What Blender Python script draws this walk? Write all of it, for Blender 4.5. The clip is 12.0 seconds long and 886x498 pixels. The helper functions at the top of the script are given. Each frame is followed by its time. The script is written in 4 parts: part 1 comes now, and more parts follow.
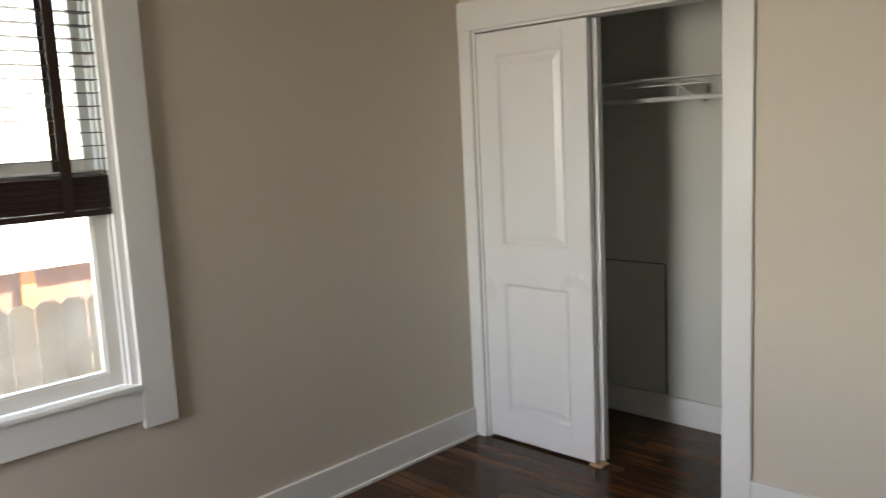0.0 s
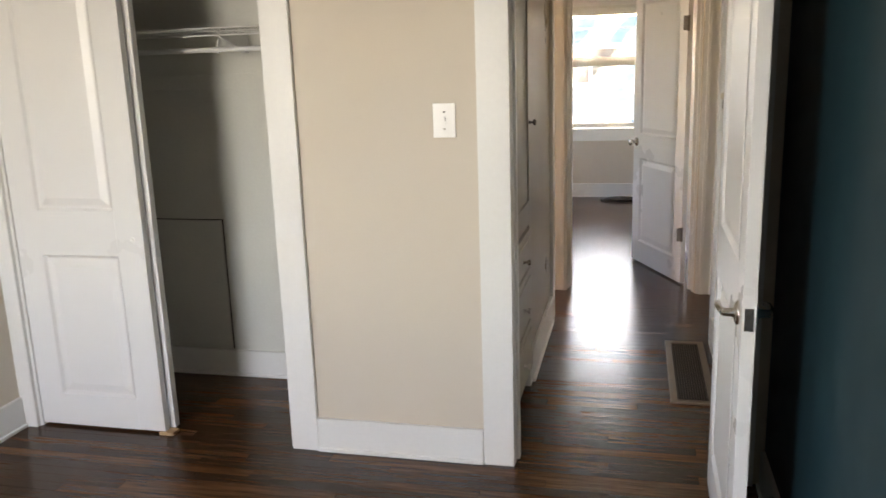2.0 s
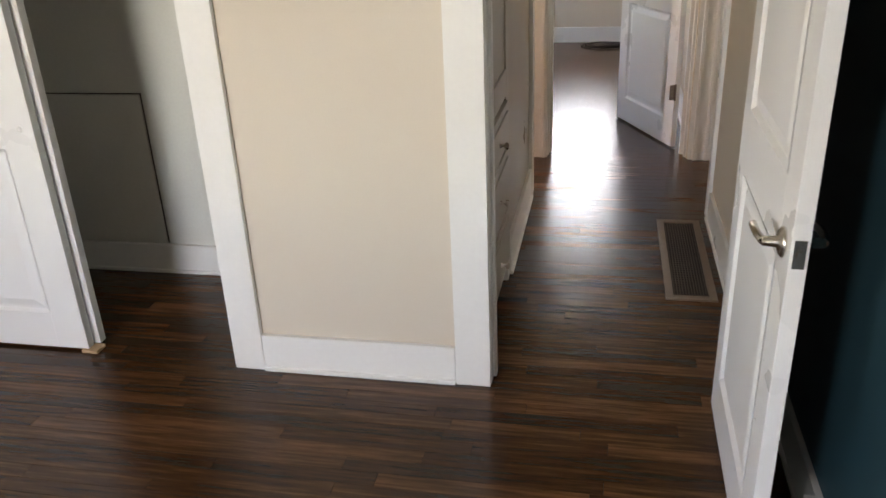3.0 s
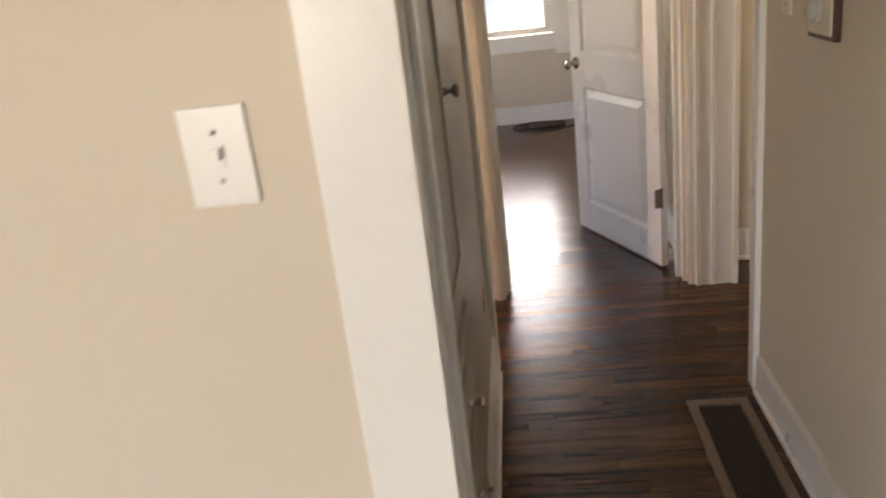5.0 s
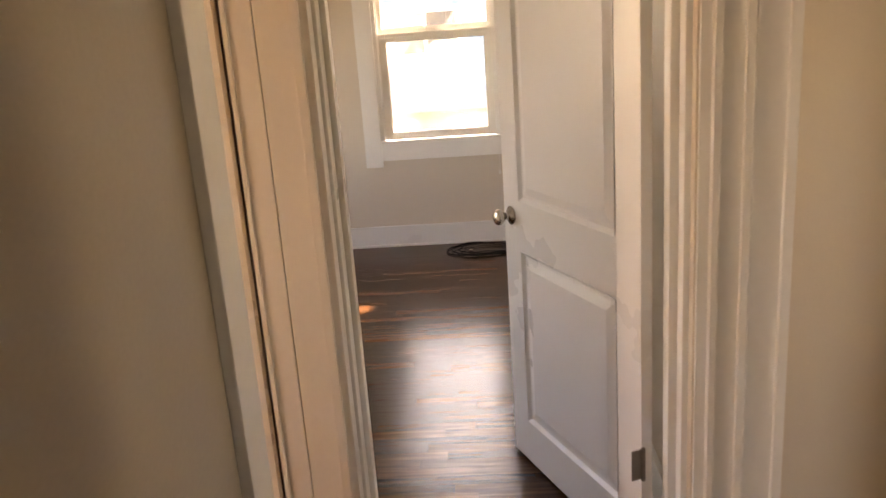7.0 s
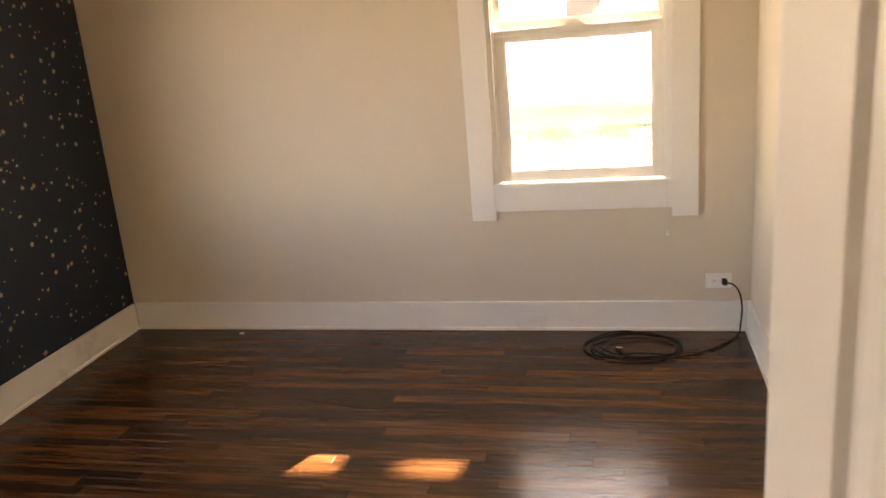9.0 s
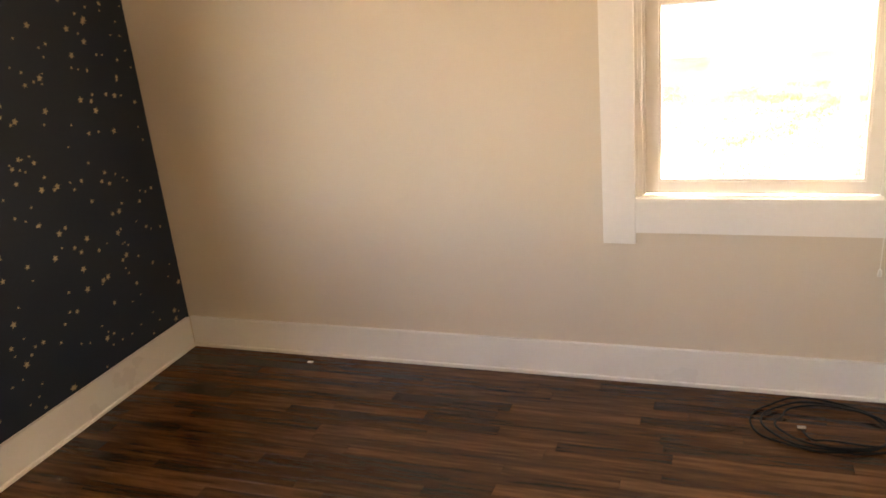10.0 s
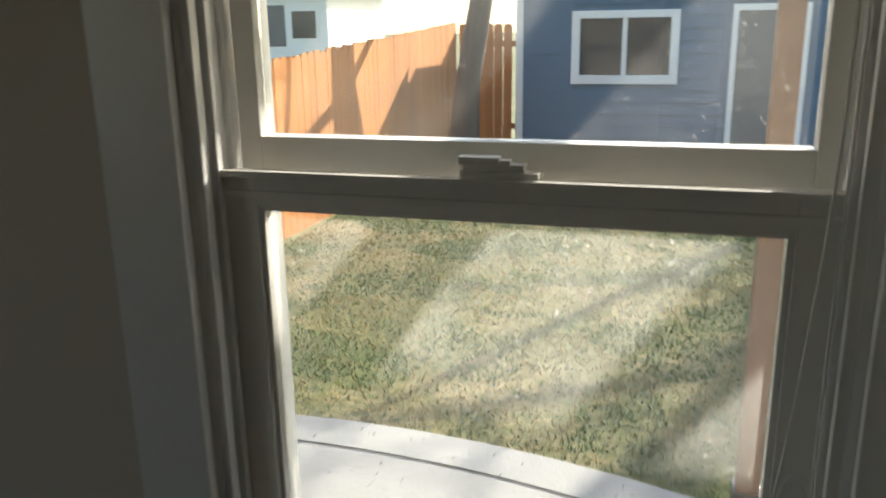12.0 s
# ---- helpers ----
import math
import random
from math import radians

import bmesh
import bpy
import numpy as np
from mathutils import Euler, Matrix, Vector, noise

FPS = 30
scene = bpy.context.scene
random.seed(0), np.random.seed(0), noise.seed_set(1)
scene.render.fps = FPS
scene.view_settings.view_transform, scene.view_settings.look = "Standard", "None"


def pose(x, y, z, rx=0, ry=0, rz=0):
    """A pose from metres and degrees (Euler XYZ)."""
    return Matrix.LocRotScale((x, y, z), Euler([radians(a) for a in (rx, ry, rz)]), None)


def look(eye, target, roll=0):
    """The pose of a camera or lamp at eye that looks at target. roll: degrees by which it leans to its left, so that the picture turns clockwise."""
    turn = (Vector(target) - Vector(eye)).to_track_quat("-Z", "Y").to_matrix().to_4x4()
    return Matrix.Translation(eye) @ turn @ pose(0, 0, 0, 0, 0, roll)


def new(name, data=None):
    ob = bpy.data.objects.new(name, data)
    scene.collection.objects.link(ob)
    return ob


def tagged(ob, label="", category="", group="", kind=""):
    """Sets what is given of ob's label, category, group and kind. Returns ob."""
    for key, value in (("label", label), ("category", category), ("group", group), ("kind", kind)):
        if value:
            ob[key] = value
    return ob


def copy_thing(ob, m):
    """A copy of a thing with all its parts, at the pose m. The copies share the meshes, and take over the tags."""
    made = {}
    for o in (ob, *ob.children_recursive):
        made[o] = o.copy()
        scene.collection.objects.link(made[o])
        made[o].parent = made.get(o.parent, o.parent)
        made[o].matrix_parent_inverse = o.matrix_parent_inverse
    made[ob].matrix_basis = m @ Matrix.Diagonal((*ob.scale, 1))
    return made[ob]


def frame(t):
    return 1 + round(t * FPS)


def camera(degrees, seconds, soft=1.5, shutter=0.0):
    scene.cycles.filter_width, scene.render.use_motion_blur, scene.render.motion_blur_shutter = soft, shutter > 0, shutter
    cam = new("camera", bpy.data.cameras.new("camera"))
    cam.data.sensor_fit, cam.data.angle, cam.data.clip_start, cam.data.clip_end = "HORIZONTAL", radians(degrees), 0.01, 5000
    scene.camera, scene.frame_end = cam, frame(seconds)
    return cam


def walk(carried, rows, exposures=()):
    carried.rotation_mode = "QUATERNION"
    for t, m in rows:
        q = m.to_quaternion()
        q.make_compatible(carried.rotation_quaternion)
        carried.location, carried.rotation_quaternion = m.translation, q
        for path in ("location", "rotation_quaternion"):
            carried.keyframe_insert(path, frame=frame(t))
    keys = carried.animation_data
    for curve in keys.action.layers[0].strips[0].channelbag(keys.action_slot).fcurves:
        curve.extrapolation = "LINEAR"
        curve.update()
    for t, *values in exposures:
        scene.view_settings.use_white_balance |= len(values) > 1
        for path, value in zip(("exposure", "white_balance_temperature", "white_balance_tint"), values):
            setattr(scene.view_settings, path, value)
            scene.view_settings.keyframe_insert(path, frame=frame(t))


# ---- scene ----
cam = camera(57.8, 12.0, soft=1.5, shutter=0.3)
PATH = [
    (0, (0.407, -2.885, 1.519), (-0.972, -1.466, 1.229), -2.8),
    (0.5, (0.396, -2.861, 1.527), (-0.766, -1.258, 1.243), -2.0),
    (1, (0.405, -2.832, 1.514), (-0.514, -1.087, 1.184), -1.8),
    (1.5, (0.425, -2.855, 1.519), (-0.226, -1.004, 1.127), -1.8),
    (2, (0.429, -2.821, 1.508), (-0.033, -0.926, 1.066), -1.9),
    (2.5, (0.393, -2.627, 1.489), (0.013, -0.76, 0.881), -2.4),
    (2.7, (0.368, -2.466, 1.532), (-0.009, -0.663, 0.754), -2.2),
    (4.3, (0.209, -1.527, 1.49), (-0.246, 0.224, 0.635), -5.0),
    (4.5, (0.163, -1.339, 1.491), (-0.254, 0.444, 0.686), -5.2),
    (5, (0.124, -0.921, 1.515), (-0.093, 0.947, 0.835), -7.0),
    (5.5, (0.147, -0.5, 1.543), (0.216, 1.413, 0.965), -6.2),
    (6, (0.254, -0.058, 1.562), (0.316, 1.865, 1.016), -3.2),
    (6.5, (0.289, 0.35, 1.573), (0.279, 2.276, 1.033), -3.6),
    (7, (0.351, 0.723, 1.554), (0.239, 2.647, 1.017), -4.1),
    (7.5, (0.403, 1.112, 1.574), (0.137, 3.019, 1.032), -4.4),
    (7.7, (0.391, 1.254, 1.573), (0.075, 3.156, 1.04), -4.7),
    (9.3, (0.178, 2.842, 1.646), (-0.276, 4.701, 1.062), -4.4),
    (9.5, (0.114, 3.034, 1.676), (-0.362, 4.875, 1.057), -4.0),
    (10, (-0.022, 3.488, 1.662), (-0.698, 5.249, 0.997), -5.5),
    (10.5, (-0.054, 3.966, 1.643), (-0.452, 5.814, 0.99), -8.2),
    (11, (0.085, 4.455, 1.621), (-0.238, 6.346, 1.053), -3.4),
    (11.5, (0.182, 5.025, 1.668), (-0.19, 6.908, 1.106), -4.1),
    (12, (0.284, 5.518, 1.702), (-0.284, 7.362, 1.175), -0.9),
]
walk(cam, [(t, look(eye, target, roll)) for t, eye, target, roll in PATH],
     exposures=[(0, 3.95, 7400, 16), (1.0, 4.3, 7500, 17), (2.5, 4.5, 7600, 18), (4.5, 4.7, 7900, 20), (5.5, 4.4, 8700, 25), (6.5, 4.7, 9200, 27), (7.5, 4.3, 9600, 29), (9.5, 4.9, 10100, 26), (10.0, 5.0, 10300, 27), (10.5, 5.0, 10000, 26), (11.0, 3.5, 8600, 17), (11.5, 2.15, 6900, 8), (12.0, 1.35, 6600, 8)])

# ---- light ----
SUN_ELEV, SUN_DIR = radians(29), Vector((0.445, 0.895, 0))
world = bpy.data.worlds.new("world")
scene.world = world
world.use_nodes = True
wn = world.node_tree.nodes
sky = wn.new("ShaderNodeTexSky")
sky.sky_type, sky.sun_disc = "NISHITA", False
sky.sun_elevation, sky.sun_rotation = SUN_ELEV, math.atan2(SUN_DIR.x, SUN_DIR.y)
wn["Background"].inputs["Strength"].default_value = 0.15
world.node_tree.links.new(sky.outputs[0], wn["Background"].inputs["Color"])
sun = new("sun", bpy.data.lights.new("sun", "SUN"))
sun.data.energy, sun.data.angle, sun.data.color = 5.0, radians(0.6), (1.0, 0.93, 0.82)
to_sun = Vector((SUN_DIR.x * math.cos(SUN_ELEV), SUN_DIR.y * math.cos(SUN_ELEV), math.sin(SUN_ELEV)))
sun.matrix_world = look((0, 0, 12), Vector((0, 0, 12)) - to_sun)


def window_light(name, at, towards, w, h, watts, color):
    """Skylight that falls in through an opening, and the added fill in the passages."""
    ob = new(name, bpy.data.lights.new(name, "AREA"))
    ob.data.shape, ob.data.size, ob.data.size_y = "RECTANGLE", w, h
    ob.data.energy, ob.data.color = watts, color
    ob.matrix_world = look(at, towards)
    return ob


window_light("skylight_bedroom", (-2.235, -2.15, 1.40), (0, -2.15, 1.2), 0.75, 1.3, 0.12, (0.86, 0.93, 1.0))
window_light("skylight_bedroom_back", (-1.65, -4.3, 1.45), (-0.6, 0, 1.1), 0.85, 1.3, 3.3, (0.92, 0.95, 1.0))
window_light("skylight_far_room", (0.063, 6.462, 1.45), (0.063, 3, 1.1), 0.74, 1.25, 0.17, (0.92, 0.97, 1.0))
window_light("skylight_far_room_side", (-2.57, 4.3, 1.5), (0, 5.3, 1.2), 1.0, 1.2, 0.2, (1.0, 0.80, 0.54))
# Added fill for the cream passage wall, at a window that is made up.
window_light("fill_passage_east", (2.98, 2.08, 1.5), (0, 2.08, 1.2), 0.24, 0.78, 0.3, (1.0, 0.86, 0.62))
# Warm fill lamp, added to light the end wall; no real window there.
window_light("fill_passage_west", (-2.37, 1.4, 1.5), (0, 2.4, 1.2), 0.28, 1.1, 0.95, (1.0, 0.70, 0.40))


# ---- materials ----
def material(name, base, rough=0.5, metal=0.0, vary=0.08, grain=40.0, bump=0.05, stain=2.0, bump_scale=None, coat=0.0, per_object=0.0, stretch=(1, 1, 1), spec=0.5):
    """A painted, wooden or mineral surface: fine grain, broad stains, relief and gloss that vary."""
    m = bpy.data.materials.new(name)
    m.use_nodes = True
    n, l = m.node_tree.nodes, m.node_tree.links
    b = n["Principled BSDF"]
    b.inputs["Metallic"].default_value = metal
    b.inputs["Coat Weight"].default_value = coat
    b.inputs["Coat Roughness"].default_value = 0.12
    b.inputs["Specular IOR Level"].default_value = spec
    co = n.new("ShaderNodeTexCoord")
    mp = n.new("ShaderNodeMapping")
    mp.inputs["Scale"].default_value = stretch
    l.new(co.outputs["Object"], mp.inputs["Vector"])
    fine, broad = n.new("ShaderNodeTexNoise"), n.new("ShaderNodeTexNoise")
    fine.inputs["Scale"].default_value, fine.inputs["Detail"].default_value = grain, 5
    broad.inputs["Scale"].default_value, broad.inputs["Detail"].default_value = stain, 4
    l.new(mp.outputs[0], fine.inputs["Vector"])
    l.new(mp.outputs[0], broad.inputs["Vector"])
    add = n.new("ShaderNodeMath")
    add.operation = "ADD"
    l.new(fine.outputs["Fac"], add.inputs[0])
    l.new(broad.outputs["Fac"], add.inputs[1])
    last = add
    if per_object:
        info = n.new("ShaderNodeObjectInfo")
        mul = n.new("ShaderNodeMath")
        mul.operation = "MULTIPLY_ADD"
        mul.inputs[1].default_value, mul.inputs[2].default_value = per_object, -per_object / 2
        l.new(info.outputs["Random"], mul.inputs[0])
        more = n.new("ShaderNodeMath")
        l.new(add.outputs[0], more.inputs[0])
        l.new(mul.outputs[0], more.inputs[1])
        last = more
    ramp = n.new("ShaderNodeMapRange")
    ramp.inputs["From Min"].default_value, ramp.inputs["From Max"].default_value = 0.6, 1.4
    ramp.inputs["To Min"].default_value, ramp.inputs["To Max"].default_value = 1 - vary, 1 + vary
    l.new(last.outputs[0], ramp.inputs["Value"])
    tint = n.new("ShaderNodeVectorMath")
    tint.operation = "SCALE"
    tint.inputs[0].default_value = base
    l.new(ramp.outputs[0], tint.inputs["Scale"])
    l.new(tint.outputs[0], b.inputs["Base Color"])
    rr = n.new("ShaderNodeMapRange")
    rr.inputs["From Min"].default_value, rr.inputs["From Max"].default_value = 0.3, 0.7
    rr.inputs["To Min"].default_value, rr.inputs["To Max"].default_value = rough * 0.85, min(1, rough * 1.15)
    l.new(broad.outputs["Fac"], rr.inputs["Value"])
    l.new(rr.outputs[0], b.inputs["Roughness"])
    if bump:
        bn = n.new("ShaderNodeBump")
        bn.inputs["Strength"].default_value, bn.inputs["Distance"].default_value = bump, 0.01
        if bump_scale:
            relief = n.new("ShaderNodeTexNoise")
            relief.inputs["Scale"].default_value, relief.inputs["Detail"].default_value = bump_scale, 3
            l.new(mp.outputs[0], relief.inputs["Vector"])
            l.new(relief.outputs["Fac"], bn.inputs["Height"])
        else:
            l.new(fine.outputs["Fac"], bn.inputs["Height"])
        l.new(bn.outputs[0], b.inputs["Normal"])
    return m


def floor_wood(name):
    """Dark walnut-stained oak strip with a worn gloss finish; grain along x."""
    m = bpy.data.materials.new(name)
    m.use_nodes = True
    n, l = m.node_tree.nodes, m.node_tree.links
    b = n["Principled BSDF"]
    b.inputs["Specular IOR Level"].default_value = 0.34
    geo, info, island = n.new("ShaderNodeNewGeometry"), n.new("ShaderNodeObjectInfo"), n.new("ShaderNodeNewGeometry")
    rnd = n.new("ShaderNodeMath")
    l.new(info.outputs["Random"], rnd.inputs[0])
    l.new(island.outputs["Random Per Island"], rnd.inputs[1])
    frac = n.new("ShaderNodeMath")
    frac.operation = "FRACT"
    l.new(rnd.outputs[0], frac.inputs[0])
    shift = n.new("ShaderNodeVectorMath")
    shift.operation = "MULTIPLY_ADD"
    shift.inputs[1].default_value = (1.6, 26, 8)
    l.new(geo.outputs["Position"], shift.inputs[0])
    off = n.new("ShaderNodeCombineXYZ")
    big = n.new("ShaderNodeMath")
    big.operation = "MULTIPLY"
    big.inputs[1].default_value = 57
    l.new(frac.outputs[0], big.inputs[0])
    l.new(big.outputs[0], off.inputs[0])
    l.new(big.outputs[0], off.inputs[2])
    l.new(off.outputs[0], shift.inputs[2])
    grain = n.new("ShaderNodeTexNoise")
    grain.inputs["Scale"].default_value, grain.inputs["Detail"].default_value, grain.inputs["Roughness"].default_value = 2.2, 8, 0.65
    l.new(shift.outputs[0], grain.inputs["Vector"])
    worn = n.new("ShaderNodeTexNoise")
    worn.inputs["Scale"].default_value, worn.inputs["Detail"].default_value = 2.3, 2
    l.new(geo.outputs["Position"], worn.inputs["Vector"])
    mix = n.new("ShaderNodeMath")
    mix.operation = "MULTIPLY_ADD"
    mix.inputs[1].default_value = 0.27
    l.new(frac.outputs[0], mix.inputs[0])
    l.new(grain.outputs["Fac"], mix.inputs[2])
    mix2 = n.new("ShaderNodeMath")
    mix2.operation = "MULTIPLY_ADD"
    mix2.inputs[1].default_value = 0.12
    l.new(worn.outputs["Fac"], mix2.inputs[0])
    l.new(mix.outputs[0], mix2.inputs[2])
    ramp = n.new("ShaderNodeValToRGB")
    e = ramp.color_ramp.elements
    e[0].position, e[0].color = 0.45, (0.009, 0.0045, 0.0025, 1)
    e[1].position, e[1].color = 1.0, (0.14, 0.062, 0.026, 1)
    mid = e.new(0.78)
    mid.color = (0.064, 0.026, 0.0095, 1)
    half = n.new("ShaderNodeMath")
    half.operation = "MULTIPLY"
    half.inputs[1].default_value = 1.1
    l.new(mix2.outputs[0], half.inputs[0])
    l.new(half.outputs[0], ramp.inputs["Fac"])
    l.new(ramp.outputs[0], b.inputs["Base Color"])
    rr = n.new("ShaderNodeMapRange")
    rr.inputs["From Min"].default_value, rr.inputs["From Max"].default_value = 0.3, 0.75
    rr.inputs["To Min"].default_value, rr.inputs["To Max"].default_value = 0.22, 0.27
    l.new(worn.outputs["Fac"], rr.inputs["Value"])
    l.new(rr.outputs[0], b.inputs["Roughness"])
    bn = n.new("ShaderNodeBump")
    bn.inputs["Strength"].default_value, bn.inputs["Distance"].default_value = 0.06, 0.004
    l.new(grain.outputs["Fac"], bn.inputs["Height"])
    l.new(bn.outputs[0], b.inputs["Normal"])
    return m


def glass_material(name, tint=(1, 1, 1), haze=0.05):
    """A clear pane: mostly let through, a faint reflection, a film of dust."""
    m = bpy.data.materials.new(name)
    m.use_nodes = True
    n, l = m.node_tree.nodes, m.node_tree.links
    n.remove(n["Principled BSDF"])
    clear, gloss, dust = n.new("ShaderNodeBsdfTransparent"), n.new("ShaderNodeBsdfGlossy"), n.new("ShaderNodeBsdfTranslucent")
    clear.inputs[0].default_value = (*tint, 1)
    gloss.inputs["Roughness"].default_value = 0.02
    dust.inputs[0].default_value = (0.7, 0.7, 0.68, 1)
    fres = n.new("ShaderNodeFresnel")
    fres.inputs["IOR"].default_value = 1.45
    a, c = n.new("ShaderNodeMixShader"), n.new("ShaderNodeMixShader")
    co, specks = n.new("ShaderNodeTexCoord"), n.new("ShaderNodeTexNoise")
    specks.inputs["Scale"].default_value, specks.inputs["Detail"].default_value = 9, 8
    l.new(co.outputs["Object"], specks.inputs["Vector"])
    amount = n.new("ShaderNodeMapRange")
    amount.inputs["From Min"].default_value, amount.inputs["From Max"].default_value = 0.35, 0.75
    amount.inputs["To Min"].default_value, amount.inputs["To Max"].default_value = haze * 0.6, haze * 1.6
    l.new(specks.outputs["Fac"], amount.inputs["Value"])
    drops = n.new("ShaderNodeTexNoise")
    drops.inputs["Scale"].default_value, drops.inputs["Detail"].default_value = 150, 1
    l.new(co.outputs["Object"], drops.inputs["Vector"])
    dried = n.new("ShaderNodeMapRange")
    dried.inputs["From Min"].default_value, dried.inputs["From Max"].default_value = 0.68, 0.76
    dried.inputs["To Min"].default_value, dried.inputs["To Max"].default_value = 0.0, haze * 4
    l.new(drops.outputs["Fac"], dried.inputs["Value"])
    film = n.new("ShaderNodeMath")
    l.new(amount.outputs[0], film.inputs[0])
    l.new(dried.outputs[0], film.inputs[1])
    l.new(fres.outputs[0], a.inputs[0])
    l.new(clear.outputs[0], a.inputs[1])
    l.new(gloss.outputs[0], a.inputs[2])
    l.new(film.outputs[0], c.inputs[0])
    l.new(a.outputs[0], c.inputs[1])
    l.new(dust.outputs[0], c.inputs[2])
    l.new(c.outputs[0], n["Material Output"].inputs["Surface"])
    return m


PAINT = material("greige_wall_paint", (0.65, 0.575, 0.475), 0.55, vary=0.025, grain=180, bump=0.06, stain=1.3, bump_scale=220)
# Gloss is the wall's own; the hall's dim left side is put into the base.
HALLPAINT = material("glossy_dimmed_hall_paint", (0.42, 0.365, 0.285), 0.31, vary=0.07, grain=120, bump=0.04, stain=1.6, bump_scale=60)
CLOSETPAINT = material("closet_wall_paint", (0.66, 0.655, 0.60), 0.6, vary=0.05, grain=90, bump=0.06, stain=1.8, bump_scale=120)
CEIL = material("ceiling_paint", (0.60, 0.565, 0.50), 0.8, vary=0.03, grain=120, bump=0.05)
TRIM = material("white_trim_paint", (0.80, 0.79, 0.76), 0.32, vary=0.025, grain=60, bump=0.015, stain=3, bump_scale=30)
DOORPAINT = material("white_door_paint", (0.80, 0.79, 0.775), 0.3, vary=0.02, grain=200, bump=0.05, stain=2, bump_scale=160)
# Grey-green paint, darkened further so the base carries the hall's dim left side.
CABPAINT = material("dimmed_cabinet_paint", (0.43, 0.39, 0.315), 0.32, vary=0.06, grain=50, bump=0.04, stain=2.5, bump_scale=60)
TEAL = material("teal_wall_paint", (0.009, 0.034, 0.045), 0.5, vary=0.06, grain=150, bump=0.05, bump_scale=200)
NAVY = material("navy_wallpaper", (0.007, 0.017, 0.034), 0.55, vary=0.1, grain=150, bump=0.04)
STARS = material("pale_gold_print", (0.55, 0.42, 0.25), 0.45, vary=0.25, grain=30, bump=0.0)
FLOOR = floor_wood("dark_walnut_strip")
GAPS = material("dark_subfloor", (0.015, 0.008, 0.005), 0.7)
NICKEL = material("brushed_nickel", (0.55, 0.51, 0.46), 0.28, metal=1.0, vary=0.08, grain=120, bump=0.02)
HINGEMETAL = material("dark_hinge_steel", (0.22, 0.20, 0.18), 0.4, metal=1.0, vary=0.15)
PLASTIC = material("white_switch_plastic", (0.82, 0.81, 0.78), 0.3, vary=0.02, bump=0.0)
IVORY = material("ivory_plastic", (0.72, 0.65, 0.54), 0.35, vary=0.03, bump=0.0)
GREYDIAL = material("frosted_dial_plastic", (0.45, 0.45, 0.42), 0.18, vary=0.04, bump=0.0)
DARKWOOD = material("dark_wood_backplate", (0.055, 0.026, 0.016), 0.4, vary=0.2, stretch=(1, 8, 1))
BLIND = material("dark_stained_blind_wood", (0.035, 0.017, 0.011), 0.4, vary=0.25, grain=20, stretch=(6, 1, 6))
CORD = material("white_cotton_cord", (0.75, 0.73, 0.68), 0.8, vary=0.05)
CABLE = material("black_rubber_cable", (0.01, 0.01, 0.01), 0.7, vary=0.1, bump=0.0, spec=0.1)
BRONZE = material("brown_register_enamel", (0.20, 0.14, 0.095), 0.42, metal=0.2, vary=0.1)
DARKBAR = material("dark_bronze_bars", (0.06, 0.04, 0.028), 0.5, metal=0.2, vary=0.1)
DARKSLOT = material("dark_duct", (0.01, 0.009, 0.008), 0.8)
WIRE = material("white_coated_wire", (0.78, 0.78, 0.76), 0.35, vary=0.02, bump=0.0)
RAWWOOD = material("raw_pine", (0.46, 0.30, 0.17), 0.6, vary=0.15, stretch=(1, 8, 1))
VINYL = material("white_window_vinyl", (0.78, 0.76, 0.71), 0.35, vary=0.03, bump=0.02)
GLASS = glass_material("window_glass", (0.97, 0.98, 0.97), 0.02)
SCREEN = glass_material("screened_glass", (0.92, 0.93, 0.92), 0.065)
def lawn(name):
    m = material(name, (0.2, 0.18, 0.085), 0.95, vary=0.5, grain=25, bump=0.8, stain=1.2)
    n, l = m.node_tree.nodes, m.node_tree.links
    b = n["Principled BSDF"]
    co, patch, fine = n.new("ShaderNodeTexCoord"), n.new("ShaderNodeTexNoise"), n.new("ShaderNodeTexNoise")
    patch.inputs["Scale"].default_value, patch.inputs["Detail"].default_value = 1.4, 7
    fine.inputs["Scale"].default_value, fine.inputs["Detail"].default_value = 22, 6
    add = n.new("ShaderNodeMath")
    ramp = n.new("ShaderNodeValToRGB")
    e = ramp.color_ramp.elements
    e[0].position, e[0].color = 0.38, (0.075, 0.10, 0.022, 1)
    e[1].position, e[1].color = 0.62, (0.33, 0.27, 0.13, 1)
    k = e.new(0.5)
    k.color = (0.16, 0.155, 0.05, 1)
    half = n.new("ShaderNodeMath")
    half.operation = "MULTIPLY"
    half.inputs[1].default_value = 0.5
    for a in (patch, fine):
        l.new(co.outputs["Object"], a.inputs["Vector"])
    l.new(patch.outputs["Fac"], add.inputs[0])
    l.new(fine.outputs["Fac"], add.inputs[1])
    l.new(add.outputs[0], half.inputs[0])
    l.new(half.outputs[0], ramp.inputs["Fac"])
    l.new(ramp.outputs[0], b.inputs["Base Color"])
    return m


